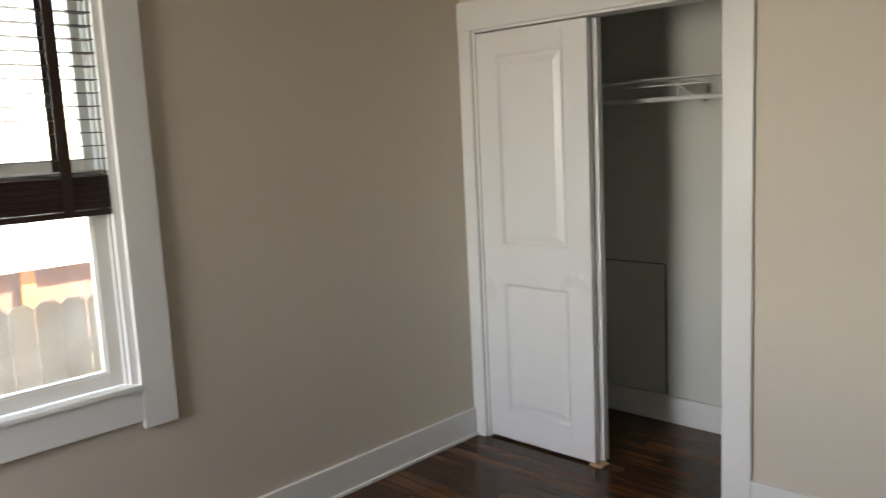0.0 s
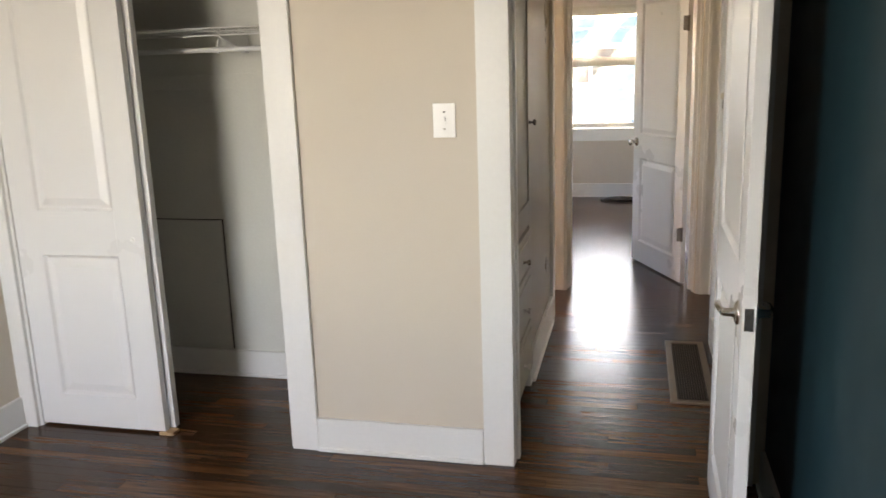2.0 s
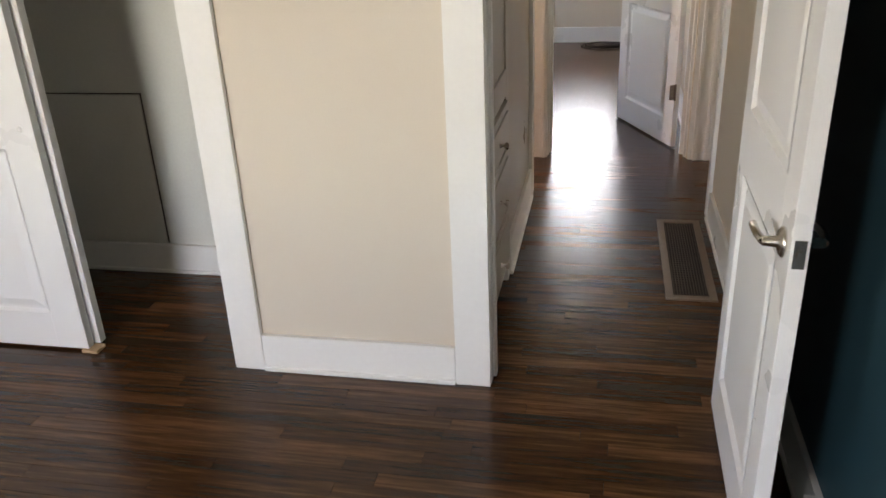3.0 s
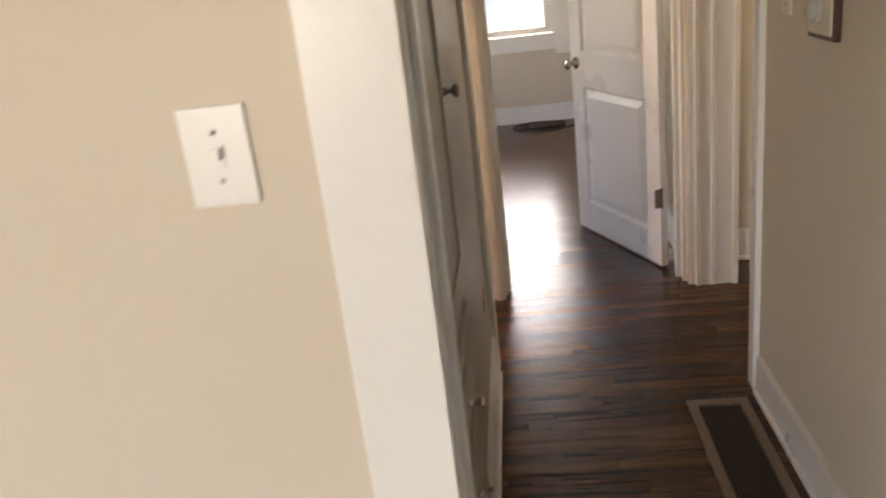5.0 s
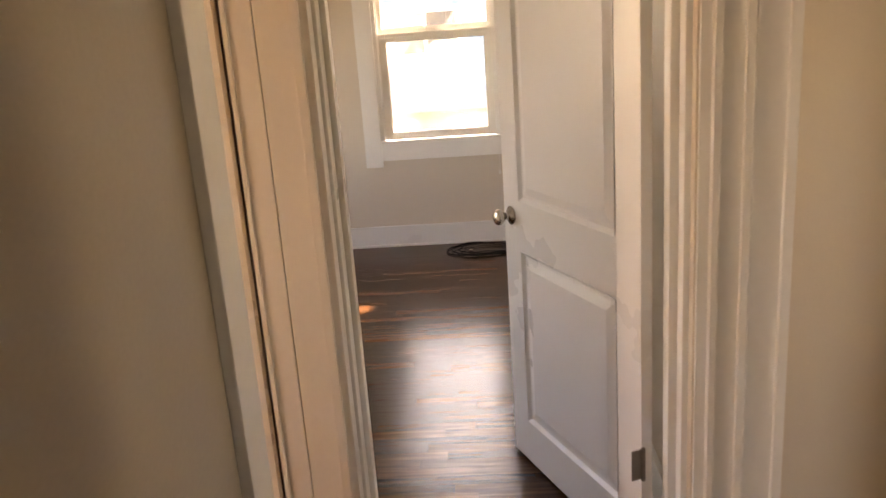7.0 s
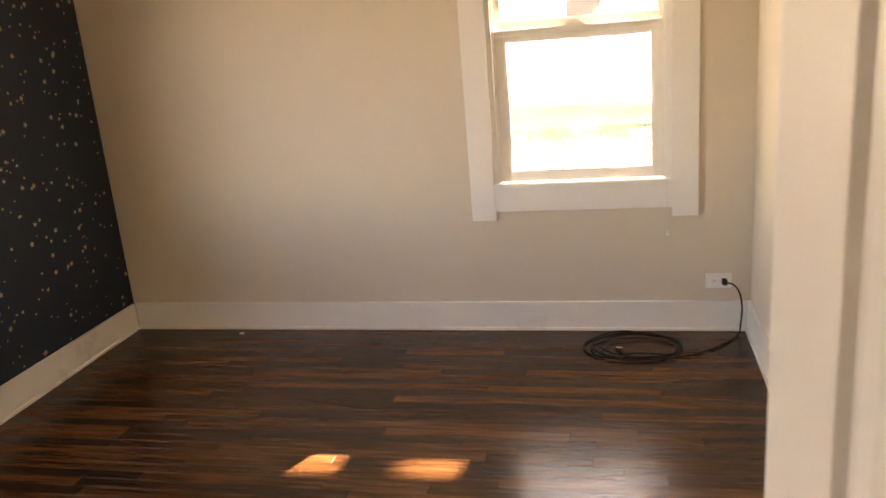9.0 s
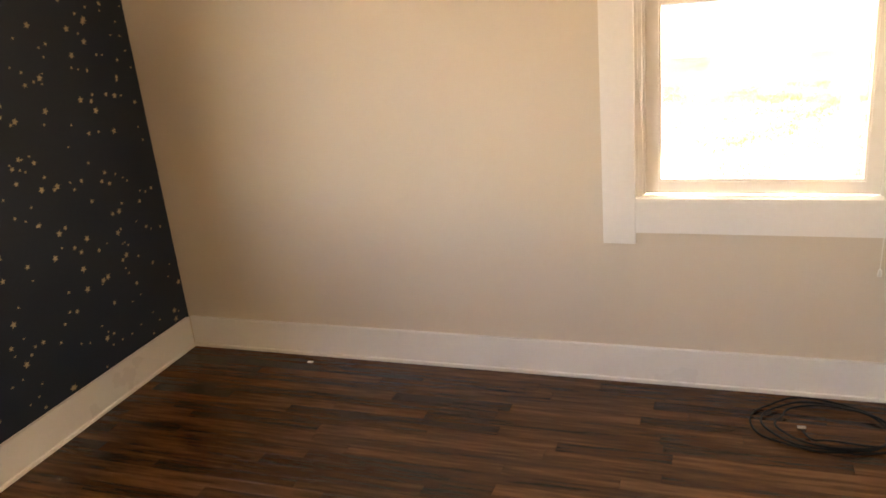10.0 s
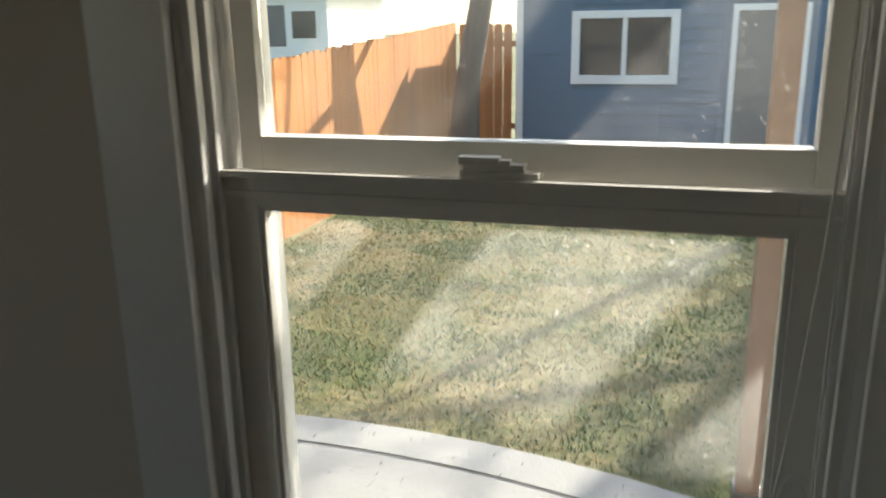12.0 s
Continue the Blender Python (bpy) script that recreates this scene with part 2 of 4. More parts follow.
LAWN = lawn("patchy_lawn")
BLADE = material("spring_grass", (0.085, 0.14, 0.018), 0.7, vary=0.4, grain=3, stain=0.6, bump=0.0)
DRYBLADE = material("dry_straw_grass", (0.36, 0.28, 0.11), 0.8, vary=0.3, grain=3, stain=0.6, bump=0.0)
CONCRETE = material("patio_concrete", (0.42, 0.41, 0.39), 0.85, vary=0.14, grain=45, bump=0.25, stain=1.5)
FENCE = material("cedar_fence", (0.50, 0.19, 0.045), 0.75, vary=0.25, grain=18, stretch=(8, 8, 1), bump=0.2, per_object=0.5)
GREYFENCE = material("weathered_fence", (0.33, 0.23, 0.14), 0.8, vary=0.22, grain=18, stretch=(8, 8, 1), bump=0.2, per_object=0.5)
BLUE = material("blue_lap_siding", (0.085, 0.145, 0.215), 0.6, vary=0.08, grain=30, stretch=(1, 1, 10), bump=0.1, per_object=0.15)
WHITEPAINT = material("exterior_white_paint", (0.78, 0.78, 0.76), 0.5, vary=0.05)
BARK = material("tree_bark", (0.11, 0.085, 0.065), 0.95, vary=0.4, grain=10, stretch=(5, 5, 1), bump=0.8)
POSTWOOD = material("stained_post_wood", (0.22, 0.135, 0.085), 0.7, vary=0.2, grain=16, stretch=(8, 8, 1), bump=0.15)
REDBROWN = material("red_brown_siding", (0.17, 0.07, 0.045), 0.8, vary=0.25, grain=8, stretch=(1, 1, 6), bump=0.2)
ROOFING = material("grey_shingles", (0.16, 0.155, 0.15), 0.9, vary=0.2, grain=20, bump=0.3)
DARKGLASS = material("dark_far_glass", (0.03, 0.035, 0.04), 0.08, vary=0.1, bump=0.0)


# ---- builders ----
def bm_box(bm, x0, x1, y0, y1, z0, z1, bevel=0.0):
    made = bmesh.ops.create_cube(bm, size=1.0)["verts"]
    for v in made:
        v.co = Vector((x0 + (v.co.x + 0.5) * (x1 - x0), y0 + (v.co.y + 0.5) * (y1 - y0), z0 + (v.co.z + 0.5) * (z1 - z0)))
    if bevel:
        edges = list({e for v in made for e in v.link_edges})
        bmesh.ops.bevel(bm, geom=edges, offset=bevel, segments=2, affect="EDGES", profile=0.7)
    return bm


def box(x0, x1, y0, y1, z0, z1, bevel=0.0):
    return bm_box(bmesh.new(), x0, x1, y0, y1, z0, z1, bevel)


def lathe(profile, axis="z", at=(0, 0, 0), seg=20):
    """A turned shape from (radius, height) pairs, about an axis through at."""
    bm = bmesh.new()
    turn = {"z": Matrix(), "x": Matrix.Rotation(radians(90), 4, "Y"), "y": Matrix.Rotation(radians(-90), 4, "X"),
            "-x": Matrix.Rotation(radians(-90), 4, "Y"), "-y": Matrix.Rotation(radians(90), 4, "X")}[axis]
    m = Matrix.Translation(at) @ turn
    rings = []
    for r, h in profile:
        rings.append([bm.verts.new(m @ Vector((max(r, 1e-4) * math.cos(2 * math.pi * k / seg), max(r, 1e-4) * math.sin(2 * math.pi * k / seg), h))) for k in range(seg)])
    for a, b in zip(rings, rings[1:]):
        for k in range(seg):
            bm.faces.new((a[k], a[(k + 1) % seg], b[(k + 1) % seg], b[k]))
    bm.faces.new(rings[0][::-1])
    bm.faces.new(rings[-1])
    for f in bm.faces:
        f.smooth = True
    return bm


def tube(points, radius, seg=8):
    """A round wire or cable along points."""
    bm = bmesh.new()
    pts = [Vector(p) for p in points]
    rings, side = [], None
    for k, p in enumerate(pts):
        way = (pts[min(k + 1, len(pts) - 1)] - pts[max(k - 1, 0)]).normalized()
        if side is None:
            side = way.orthogonal().normalized()
        side = (side - way * side.dot(way)).normalized()
        other = way.cross(side)
        rings.append([bm.verts.new(p + radius * (math.cos(2 * math.pi * j / seg) * side + math.sin(2 * math.pi * j / seg) * other)) for j in range(seg)])
    for a, b in zip(rings, rings[1:]):
        for j in range(seg):
            bm.faces.new((a[j], a[(j + 1) % seg], b[(j + 1) % seg], b[j])).smooth = True
    bm.faces.new(rings[0][::-1])
    bm.faces.new(rings[-1])
    return bm


def smooth_line(points, steps=8):
    """Catmull-Rom through points."""
    pts = [Vector(p) for p in points]
    pts = [2 * pts[0] - pts[1]] + pts + [2 * pts[-1] - pts[-2]]
    out = []
    for a, b, c, d in zip(pts, pts[1:], pts[2:], pts[3:]):
        for k in range(steps):
            t = k / steps
            out.append(0.5 * (2 * b + (c - a) * t + (2 * a - 5 * b + 4 * c - d) * t * t + (3 * b - a - 3 * c + d) * t ** 3))
    return out + [pts[-2]]


def mesh_object(name, bm, mat):
    me = bpy.data.meshes.new(name)
    bmesh.ops.recalc_face_normals(bm, faces=bm.faces)
    bm.to_mesh(me)
    bm.free()
    me.materials.append(mat)
    return new(name, me)


def part(name, bm, mat, parent, label=""):
    ob = mesh_object(name, bm, mat)
    ob.parent = parent
    return tagged(ob, label)


def thing(name, m, label, category, group="", kind=""):
    ob = new(name)
    ob.matrix_world = m
    return tagged(ob, label, category, group, kind)


def structure(name, bm, mat, label, category):
    return tagged(mesh_object(name, bm, mat), label, category, kind="structure")


def pieces(*boxes, bevel=0.0):
    bm = bmesh.new()
    for b in boxes:
        bm_box(bm, *b, bevel)
    return bm


# ---- structure: walls, ceiling ----
H = 2.45          # ceiling height
XL, XT = -2.215, 0.90     # bedroom side walls
YB = -4.2         # bedroom back wall
XS, XR = -2.53, 0.865     # far room side walls
YE0, YE1 = 2.51, 2.72     # end wall of the hall
YW = 6.45         # far window wall
CLX0, CLX1, CLZ = -2.14, -0.915, 1.975   # closet opening
HX0, HX1, DZ = 0.0, 0.75, 2.03       # doorway from bedroom to hall

wall_front = structure("wall_bedroom_front", pieces(
    (XL, CLX0, 0, 0.12, 0, H), (CLX0, CLX1, 0, 0.12, CLZ, H), (CLX1, HX0 - 0.02, 0, 0.12, 0, H),
    (HX0 - 0.02, HX1 + 0.02, 0, 0.12, DZ + 0.02, H), (HX1 + 0.02, XT, 0, 0.12, 0, H)), PAINT,
    "greige painted plaster wall with a closet and a doorway", "wall")
W1A, W1B = -2.585, -1.715   # bedroom window opening, along y
W1Z0, W1Z1 = 0.70, 2.12
structure("wall_bedroom_window", pieces(
    (XL - 0.22, XL, YB, W1A, 0, H), (XL - 0.22, XL, W1B, 0.85, 0, H),
    (XL - 0.22, XL, W1A, W1B, 0, W1Z0), (XL - 0.22, XL, W1A, W1B, W1Z1, H)), PAINT,
    "greige painted wall round a sash window", "wall")
structure("wall_bedroom_teal", pieces((XT, XT + 0.15, YB, 0.0, 0, H)), TEAL, "deep teal painted accent wall", "wall")
# Unseen wall; its dark teal is chosen to cut bounced light.
structure("wall_bedroom_back", pieces((XL - 0.22, -2.1, YB - 0.2, YB, 0, H), (-1.2, XT + 0.15, YB - 0.2, YB, 0, H),
    (-2.1, -1.2, YB - 0.2, YB, 0, 0.75), (-2.1, -1.2, YB - 0.2, YB, 2.15, H)), TEAL, "unseen back wall, kept dark teal against bounce, with a window opening", "wall")
structure("wall_closet", pieces((XL, -0.17, 0.712, 0.85, 0, H), (-0.60, -0.52, 0.12, 0.712, 0, H)), CLOSETPAINT,
    "pale grey painted wall inside the closet", "wall")
structure("wall_closet_side", pieces((XL, XL + 0.02, 0.12, 0.712, 0, H)), CLOSETPAINT, "pale grey painted closet side wall", "wall")
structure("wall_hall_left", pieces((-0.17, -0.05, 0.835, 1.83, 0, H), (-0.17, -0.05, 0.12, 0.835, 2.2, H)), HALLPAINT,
    "glossy beige hall wall with faint scuffs, base darkened for its dim side", "wall")
structure("wall_hall_right", pieces((0.862, 0.98, 0.12, 1.62, 0, H)), PAINT, "warm beige painted hall wall", "wall")
# The slot in the west wall is invented, to go with the fill lamp.
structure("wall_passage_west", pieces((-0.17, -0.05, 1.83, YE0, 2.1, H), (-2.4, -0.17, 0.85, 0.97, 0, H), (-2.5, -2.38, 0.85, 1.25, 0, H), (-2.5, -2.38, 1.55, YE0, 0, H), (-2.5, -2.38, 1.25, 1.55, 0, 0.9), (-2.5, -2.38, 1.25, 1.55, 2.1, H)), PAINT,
    "beige painted wall of the side passage with an added lamp opening", "wall")
# The small east opening is unseen, kept only for the lamp beside it.
structure("wall_passage_east", pieces((0.96, 3.0, 0.9, 1.02, 0, H), (1.03, 3.0, 2.775, 2.9, 0, H),
    (3.0, 3.2, 0.9, 1.95, 0, H), (3.0, 3.2, 2.2, 2.9, 0, H), (3.0, 3.2, 1.95, 2.2, 0, 1.1), (3.0, 3.2, 1.95, 2.2, 1.9, H)), PAINT,
    "cream painted wall of the side passage with an added lamp opening", "wall")
FDX0, FDX1 = -0.02, 0.80     # doorway to the far room
structure("wall_hall_end", pieces(
    (-2.5, -0.98, YE0, YE1, 0, H), (-0.98, -0.195, YE0, YE1, DZ + 0.02, H), (-0.195, FDX0 - 0.02, YE0, YE1, 0, H), (-0.222, -0.195, YE0 + 0.075, YE1, 0, H),
    (FDX0 - 0.02, FDX1 + 0.02, YE0, YE1, DZ + 0.02, H), (FDX1 + 0.02, 1.03, YE0, YE1, 0, H), (1.03, 3.2, YE1 - 0.1, YE1 - 0.02, DZ, H)), PAINT,
    "beige painted end wall with two doorways", "wall")
structure("wall_far_side", pieces((XS - 0.13, -0.98, YE1, YE1 + 0.06, 0, H), (-0.98, -0.215, YE1, YE1 + 0.06, 0, H)), PAINT, "beige painted wall", "wall")
wall_stars = structure("wall_stars", pieces((XS - 0.15, XS, YE1, 3.75, 0, H), (XS - 0.15, XS, 4.85, YW, 0, H), (XS - 0.15, XS, 3.75, 4.85, 0, 0.85), (XS - 0.15, XS, 3.75, 4.85, 2.15, H)), NAVY, "navy blue wallpaper wall with scattered pale gold stars", "wall")
structure("wall_far_right", pieces((XR, XR + 0.15, YE1, YW, 0, H)), PAINT, "light beige painted wall", "wall")
W2A, W2B = -0.366, 0.491
W2Z0, W2Z1 = 0.765, 2.15
structure("wall_far_window", pieces(
    (XS - 0.15, W2A, YW, YW + 0.2, 0, H), (W2B, XR + 0.15, YW, YW + 0.2, 0, H),
    (W2A, W2B, YW, YW + 0.2, 0, W2Z0), (W2A, W2B, YW, YW + 0.2, W2Z1, H)), PAINT, "beige painted wall round a sash window", "wall")
structure("ceiling", pieces((XS - 0.4, 3.2, YB - 0.2, YW + 0.2, H, H + 0.12)), CEIL, "flat off-white painted ceiling", "ceiling")
structure("roof_eave", pieces((XS - 0.7, 3.5, YB - 0.6, YW + 0.45, H + 0.12, H + 0.3)), WHITEPAINT, "white painted eave above the walls", "roof")
structure("foundation", pieces((XS - 0.35, 3.2, YB - 0.2, YW + 0.2, -0.7, -0.03)), CONCRETE, "grey concrete foundation below the floor", "foundation")


# ---- trim ----
def baseboard(name, x0, x1, y0, y1, face, height=0.14):
    """A flat baseboard with an eased top edge and a shoe strip; face: the side that looks into the room."""
    bm = bmesh.new()
    t = 0.018
    if face == "-y":
        bm_box(bm, x0, x1, y0 - t, y0, 0.0, height, 0.004)
        bm_box(bm, x0, x1, y0 - t - 0.010, y0 - t + 0.002, 0.0, 0.016, 0.004)
    elif face == "+y":
        bm_box(bm, x0, x1, y0, y0 + t, 0.0, height, 0.004)
        bm_box(bm, x0, x1, y0 + t - 0.002, y0 + t + 0.010, 0.0, 0.016, 0.004)
    elif face == "+x":
        bm_box(bm, x0, x0 + t, y0, y1, 0.0, height, 0.004)
        bm_box(bm, x0 + t - 0.002, x0 + t + 0.010, y0, y1, 0.0, 0.016, 0.004)
    else:
        bm_box(bm, x0 - t, x0, y0, y1, 0.0, height, 0.004)
        bm_box(bm, x0 - t - 0.010, x0 - t + 0.002, y0, y1, 0.0, 0.016, 0.004)
    return structure(name, bm, TRIM, "white painted baseboard with a shoe strip", "baseboard")


baseboard("baseboard_bedroom_left", XL, XL, YB, -0.022, "+x")
baseboard("baseboard_bedroom_front", -0.803, -0.119, 0, 0, "-y")
baseboard("baseboard_teal", XT, XT, YB, -0.02, "-x")
baseboard("baseboard_closet", XL + 0.02, -0.60, 0.712, 0.712, "-y", 0.135)
baseboard("baseboard_hall_left", -0.05, -0.05, 0.84, 1.79, "+x", 0.16)
baseboard("baseboard_hall_right", 0.862, 0.862, 0.14, 1.55, "-x")
baseboard("baseboard_passage_east", 1.03, 2.98, 2.775, 2.775, "-y", 0.15)
baseboard("baseboard_stars", XS, XS, YE1 + 0.06, YW - 0.02, "+x", 0.155)
baseboard("baseboard_far_window", XS + 0.02, XR - 0.02, YW, YW, "-y", 0.155)
baseboard("baseboard_far_right", XR, XR, YE1 + 0.02, YW - 0.002, "-x", 0.155)


def casing(name, *boxes, label="white painted flat door casing"):
    return structure(name, pieces(*boxes, bevel=0.003), TRIM, label, "trim")


casing("trim_closet", (XL + 0.001, CLX0, -0.02, 0, 0, CLZ), (CLX1, CLX1 + 0.112, -0.02, 0, 0, CLZ), (XL + 0.001, CLX1 + 0.112, -0.023, 0, CLZ, CLZ + 0.13),
       (CLX0 - 0.004, CLX0 + 0.012, 0, 0.12, 0, CLZ), (CLX1 - 0.012, CLX1 + 0.004, 0, 0.12, 0, CLZ), (CLX0, CLX1, 0.0, 0.12, CLZ - 0.012, CLZ + 0.003),
       label="white painted casing round the closet opening")
casing("trim_bedroom_door", (HX0 - 0.117, HX0, -0.02, 0, 0, DZ), (HX1, HX1 + 0.112, -0.02, 0, 0, DZ), (HX0 - 0.117, HX1 + 0.112, -0.023, 0, DZ, DZ + 0.13),
       (HX0 - 0.017, HX0 + 0.002, 0.0, 0.12, 0, DZ), (HX1 - 0.002, HX1 + 0.017, 0.0, 0.12, 0, DZ), (HX0 - 0.017, HX1 + 0.017, 0, 0.12, DZ, DZ + 0.017),
       (HX0 + 0.002, HX0 + 0.012, 0.045, 0.08, 0, DZ), (HX1 - 0.012, HX1 - 0.002, 0.045, 0.08, 0, DZ))
casing("trim_hall_opening_left", (-0.05, -0.03, 1.80, 1.895, 0, 2.1), (-0.17, -0.05, 1.83, 1.85, 0, 2.1), label="white painted casing at the hall corner")
casing("trim_hall_opening_right", (0.842, 0.862, 1.575, 1.635, 0, 2.1), (0.862, 0.98, 1.62, 1.635, 0, 2.1), label="painted corner casing at the end of the hall wall")


def moulded_strip(bm, x0, x1, y_face, depth, z1, grooves):
    """A casing board that faces -y, with beads raised along it."""
    bm_box(bm, x0, x1, y_face, y_face + depth, 0, z1, 0.003)
    for g0, g1, rise in grooves:
        bm_box(bm, x0 + g0, x0 + g1, y_face - rise, y_face + 0.003, 0, z1, min(rise * 0.45, 0.004))


bm = bmesh.new()
moulded_strip(bm, -0.192, -0.125, 2.49, 0.02, DZ + 0.1, [(0.0, 0.012, 0.006)])
moulded_strip(bm, -0.121, -0.022, 2.485, 0.025, DZ + 0.1, [(0.076, 0.099, 0.008)])
for k, (y0, y1, x) in enumerate([(2.485, 2.535, -0.004), (2.535, 2.585, 0.004), (2.585, 2.625, 0.018), (2.625, 2.68, 0.006), (2.68, 2.735, -0.002)]):
    bm_box(bm, -0.04, x, y0 + 0.002, y1, 0, DZ, 0.003)
structure("trim_far_door_left", bm, TRIM, "white moulded door casing and stepped jamb", "trim")
bm = bmesh.new()
moulded_strip(bm, 0.85, 0.935, 2.488, 0.022, DZ + 0.1, [(0.0, 0.018, 0.009), (0.066, 0.085, 0.010)])
moulded_strip(bm, 0.938, 1.03, 2.488, 0.022, DZ + 0.1, [(0.068, 0.092, 0.012)])
for k, (y0, y1, x) in enumerate([(2.50, 2.545, 0.825), (2.545, 2.60, 0.805), (2.60, 2.64, 0.785), (2.64, 2.73, 0.80)]):
    bm_box(bm, x, 0.85, y0, y1 - 0.002, 0, DZ, 0.003)
bm_box(bm, 1.015, 1.035, 2.512, 2.775, 0, DZ + 0.1, 0.003)
structure("trim_far_door_right", bm, TRIM, "white moulded door casing and stepped jamb", "trim")
casing("trim_far_door_head", (-0.14, 1.03, 2.486, 2.508, DZ + 0.102, DZ + 0.2), (0.0, 0.80, 2.51, 2.72, DZ, DZ + 0.018))


# ---- doors ----
def raised_panel(bm, x0, x1, z0, z1, y, sign, depth=0.009, slope=0.03):
    """A field sunk into the leaf's face at y, with sloped sides; sign: which way the face looks."""
    def ring(inset, dy):
        return [bm.verts.new((x, y + sign * dy, z)) for x, z in ((x0 + inset, z0 + inset), (x1 - inset, z0 + inset), (x1 - inset, z1 - inset), (x0 + inset, z1 - inset))]
    rings = [ring(0, 0.002), ring(0.012, -depth), ring(0.022, -depth), ring(0.022 + slope, -0.001)]
    for a, b in zip(rings, rings[1:]):
        for k in range(4):
            bm.faces.new((a[k], a[(k + 1) % 4], b[(k + 1) % 4], b[k]))
    bm.faces.new(rings[-1])


def door_leaf(root, w, h, panels, stile=0.115, t=0.035, mat=None):
    """A moulded two-panel leaf from the hinge at x=0 to x=w, its faces at y=0 and y=t."""
    mat = mat or DOORPAINT
    bm = bmesh.new()
    spans = [(0.0, panels[0][0])] + [(a[1], b[0]) for a, b in zip(panels, panels[1:])] + [(panels[-1][1], h)]
    bm_box(bm, 0, stile, 0, t, 0, h, 0.002)
    bm_box(bm, w - stile, w, 0, t, 0, h, 0.002)
    for z0, z1 in spans:
        bm_box(bm, stile, w - stile, 0, t, z0, z1)
    body = part("leaf", bm, mat, root)
    for z0, z1 in panels:
        bm = bmesh.new()
        bm_box(bm, stile, w - stile, 0.0115, t - 0.0115, z0, z1)
        raised_panel(bm, stile, w - stile, z0, z1, 0.0, -1)
        raised_panel(bm, stile, w - stile, z0, z1, t, 1)
        part("panel", bm, mat, root)
    return body


def lever_set(root, x, z, t, toward):
    """Turned roses and levers on both faces, and the latch plate on the edge."""
    for side, y, ax in ((-1, 0.0, "-y"), (1, t, "y")):
        rose = part("rose", lathe([(0.032, 0), (0.033, 0.004), (0.026, 0.010), (0.012, 0.014), (0.010, 0.042), (0.0, 0.043)], ax, (x, y, z), 24), NICKEL, root, "round brushed nickel rose")
        pts = smooth_line([(x, y + side * 0.040, z), (x + toward * 0.03, y + side * 0.046, z + 0.002), (x + toward * 0.07, y + side * 0.047, z), (x + toward * 0.105, y + side * 0.044, z - 0.006)], 5)
        part("lever", tube(pts, 0.0085, 10), NICKEL, rose, "brushed nickel lever")
    return rose


def knob_set(root, x, z, t):
    for y, ax in ((0.0, "-y"), (t, "y")):
        part("knob", lathe([(0.031, 0), (0.032, 0.005), (0.015, 0.010), (0.011, 0.026), (0.020, 0.034), (0.027, 0.046), (0.026, 0.056), (0.018, 0.063), (0.0, 0.065)], ax, (x, y, z), 24), NICKEL, root, "turned brushed nickel knob")


def hinges(root, h, y, zs):
    for z in zs:
        bm = pieces((-0.002, 0.001, y - 0.002, y + 0.03, z - 0.045, z + 0.045))
        bm2 = lathe([(0.006, -0.05), (0.007, -0.045), (0.007, 0.045), (0.006, 0.05)], "z", (-0.004, y - 0.004, z), 10)
        me = bpy.data.meshes.new("tmp")
        bm2.to_mesh(me)
        bm2.free()
        bm.from_mesh(me)
        bpy.data.meshes.remove(me)
        part("hinge", bm, HINGEMETAL, root, "dark steel butt hinge")


PANELS = [(0.16, 0.80), (0.975, 1.90)]
# bedroom door, open along the teal wall: the leaf runs towards -y
d1 = thing("bedroom_door", pose(0.706, -0.022, 0.008, 0, 0, -90.5), "white two-panel door standing open beside the teal wall", "door")
door_leaf(d1, 0.735, 2.015, PANELS)
lever_set(d1, 0.672, 0.85, 0.035, -1)
part("latch_plate", pieces((0.7345, 0.7365, 0.006, 0.029, 0.82, 0.88), (0.735, 0.743, 0.012, 0.023, 0.842, 0.858), bevel=0.0006), NICKEL, d1, "brushed nickel latch plate")
hinges(d1, 2.0, 0.036, (0.25, 1.0, 1.78))
# far door, two thirds open into the far room
fa = math.degrees(math.atan2(3.451 - 2.728, 0.445 - 0.772))
d2 = thing("far_room_door", pose(0.772, 2.728, 0.012, 0, 0, fa), "white two-panel door standing partly open into the room", "door")
door_leaf(d2, 0.79, 2.01, [(0.16, 0.79), (0.965, 1.90)])
knob_set(d2, 0.735, 0.905, 0.035)
hinges(d2, 2.0, 0.037, (0.34, 1.72))
# closed door of the side passage
d3 = thing("passage_door", pose(-0.978, 2.548, 0.01), "white two-panel door, closed, lit warm", "door")
door_leaf(d3, 0.75, 2.02, [(0.16, 0.79), (0.965, 1.90)])
knob_set(d3, 0.06, 0.92, 0.035)
# closet: two sliding leaves, both pushed to one side
d4 = thing("closet_sliding_door", pose(-2.135, 0.012, 0.012), "white two-panel sliding closet door pushed aside", "door", "closet doors")
door_leaf(d4, 0.615, 1.945, [(0.145, 0.775), (0.965, 1.84)], stile=0.125, t=0.034)
part("finger_pull", lathe([(0.013, 0), (0.013, 0.0015), (0.009, 0.002), (0.008, 0.0004), (0.0, 0.0003)], "-y", (0.565, 0.0, 0.845), 16), PLASTIC, d4, "small round finger pull")
d5 = copy_thing(d4, pose(-2.115, 0.058, 0.012))
g = thing("floor_guide", pose(-1.515, 0.02, 0.0), "small raw wooden guide block on the floor", "door guide")
part("block", pieces((-0.03, 0.035, -0.02, 0.008, 0.0, 0.012), (-0.03, 0.035, 0.028, 0.036, 0.0, 0.012), bevel=0.002), RAWWOOD, g)
part("lip", box(-0.03, 0.035, -0.006, 0.034, 0.0, 0.008, 0.001), RAWWOOD, g)


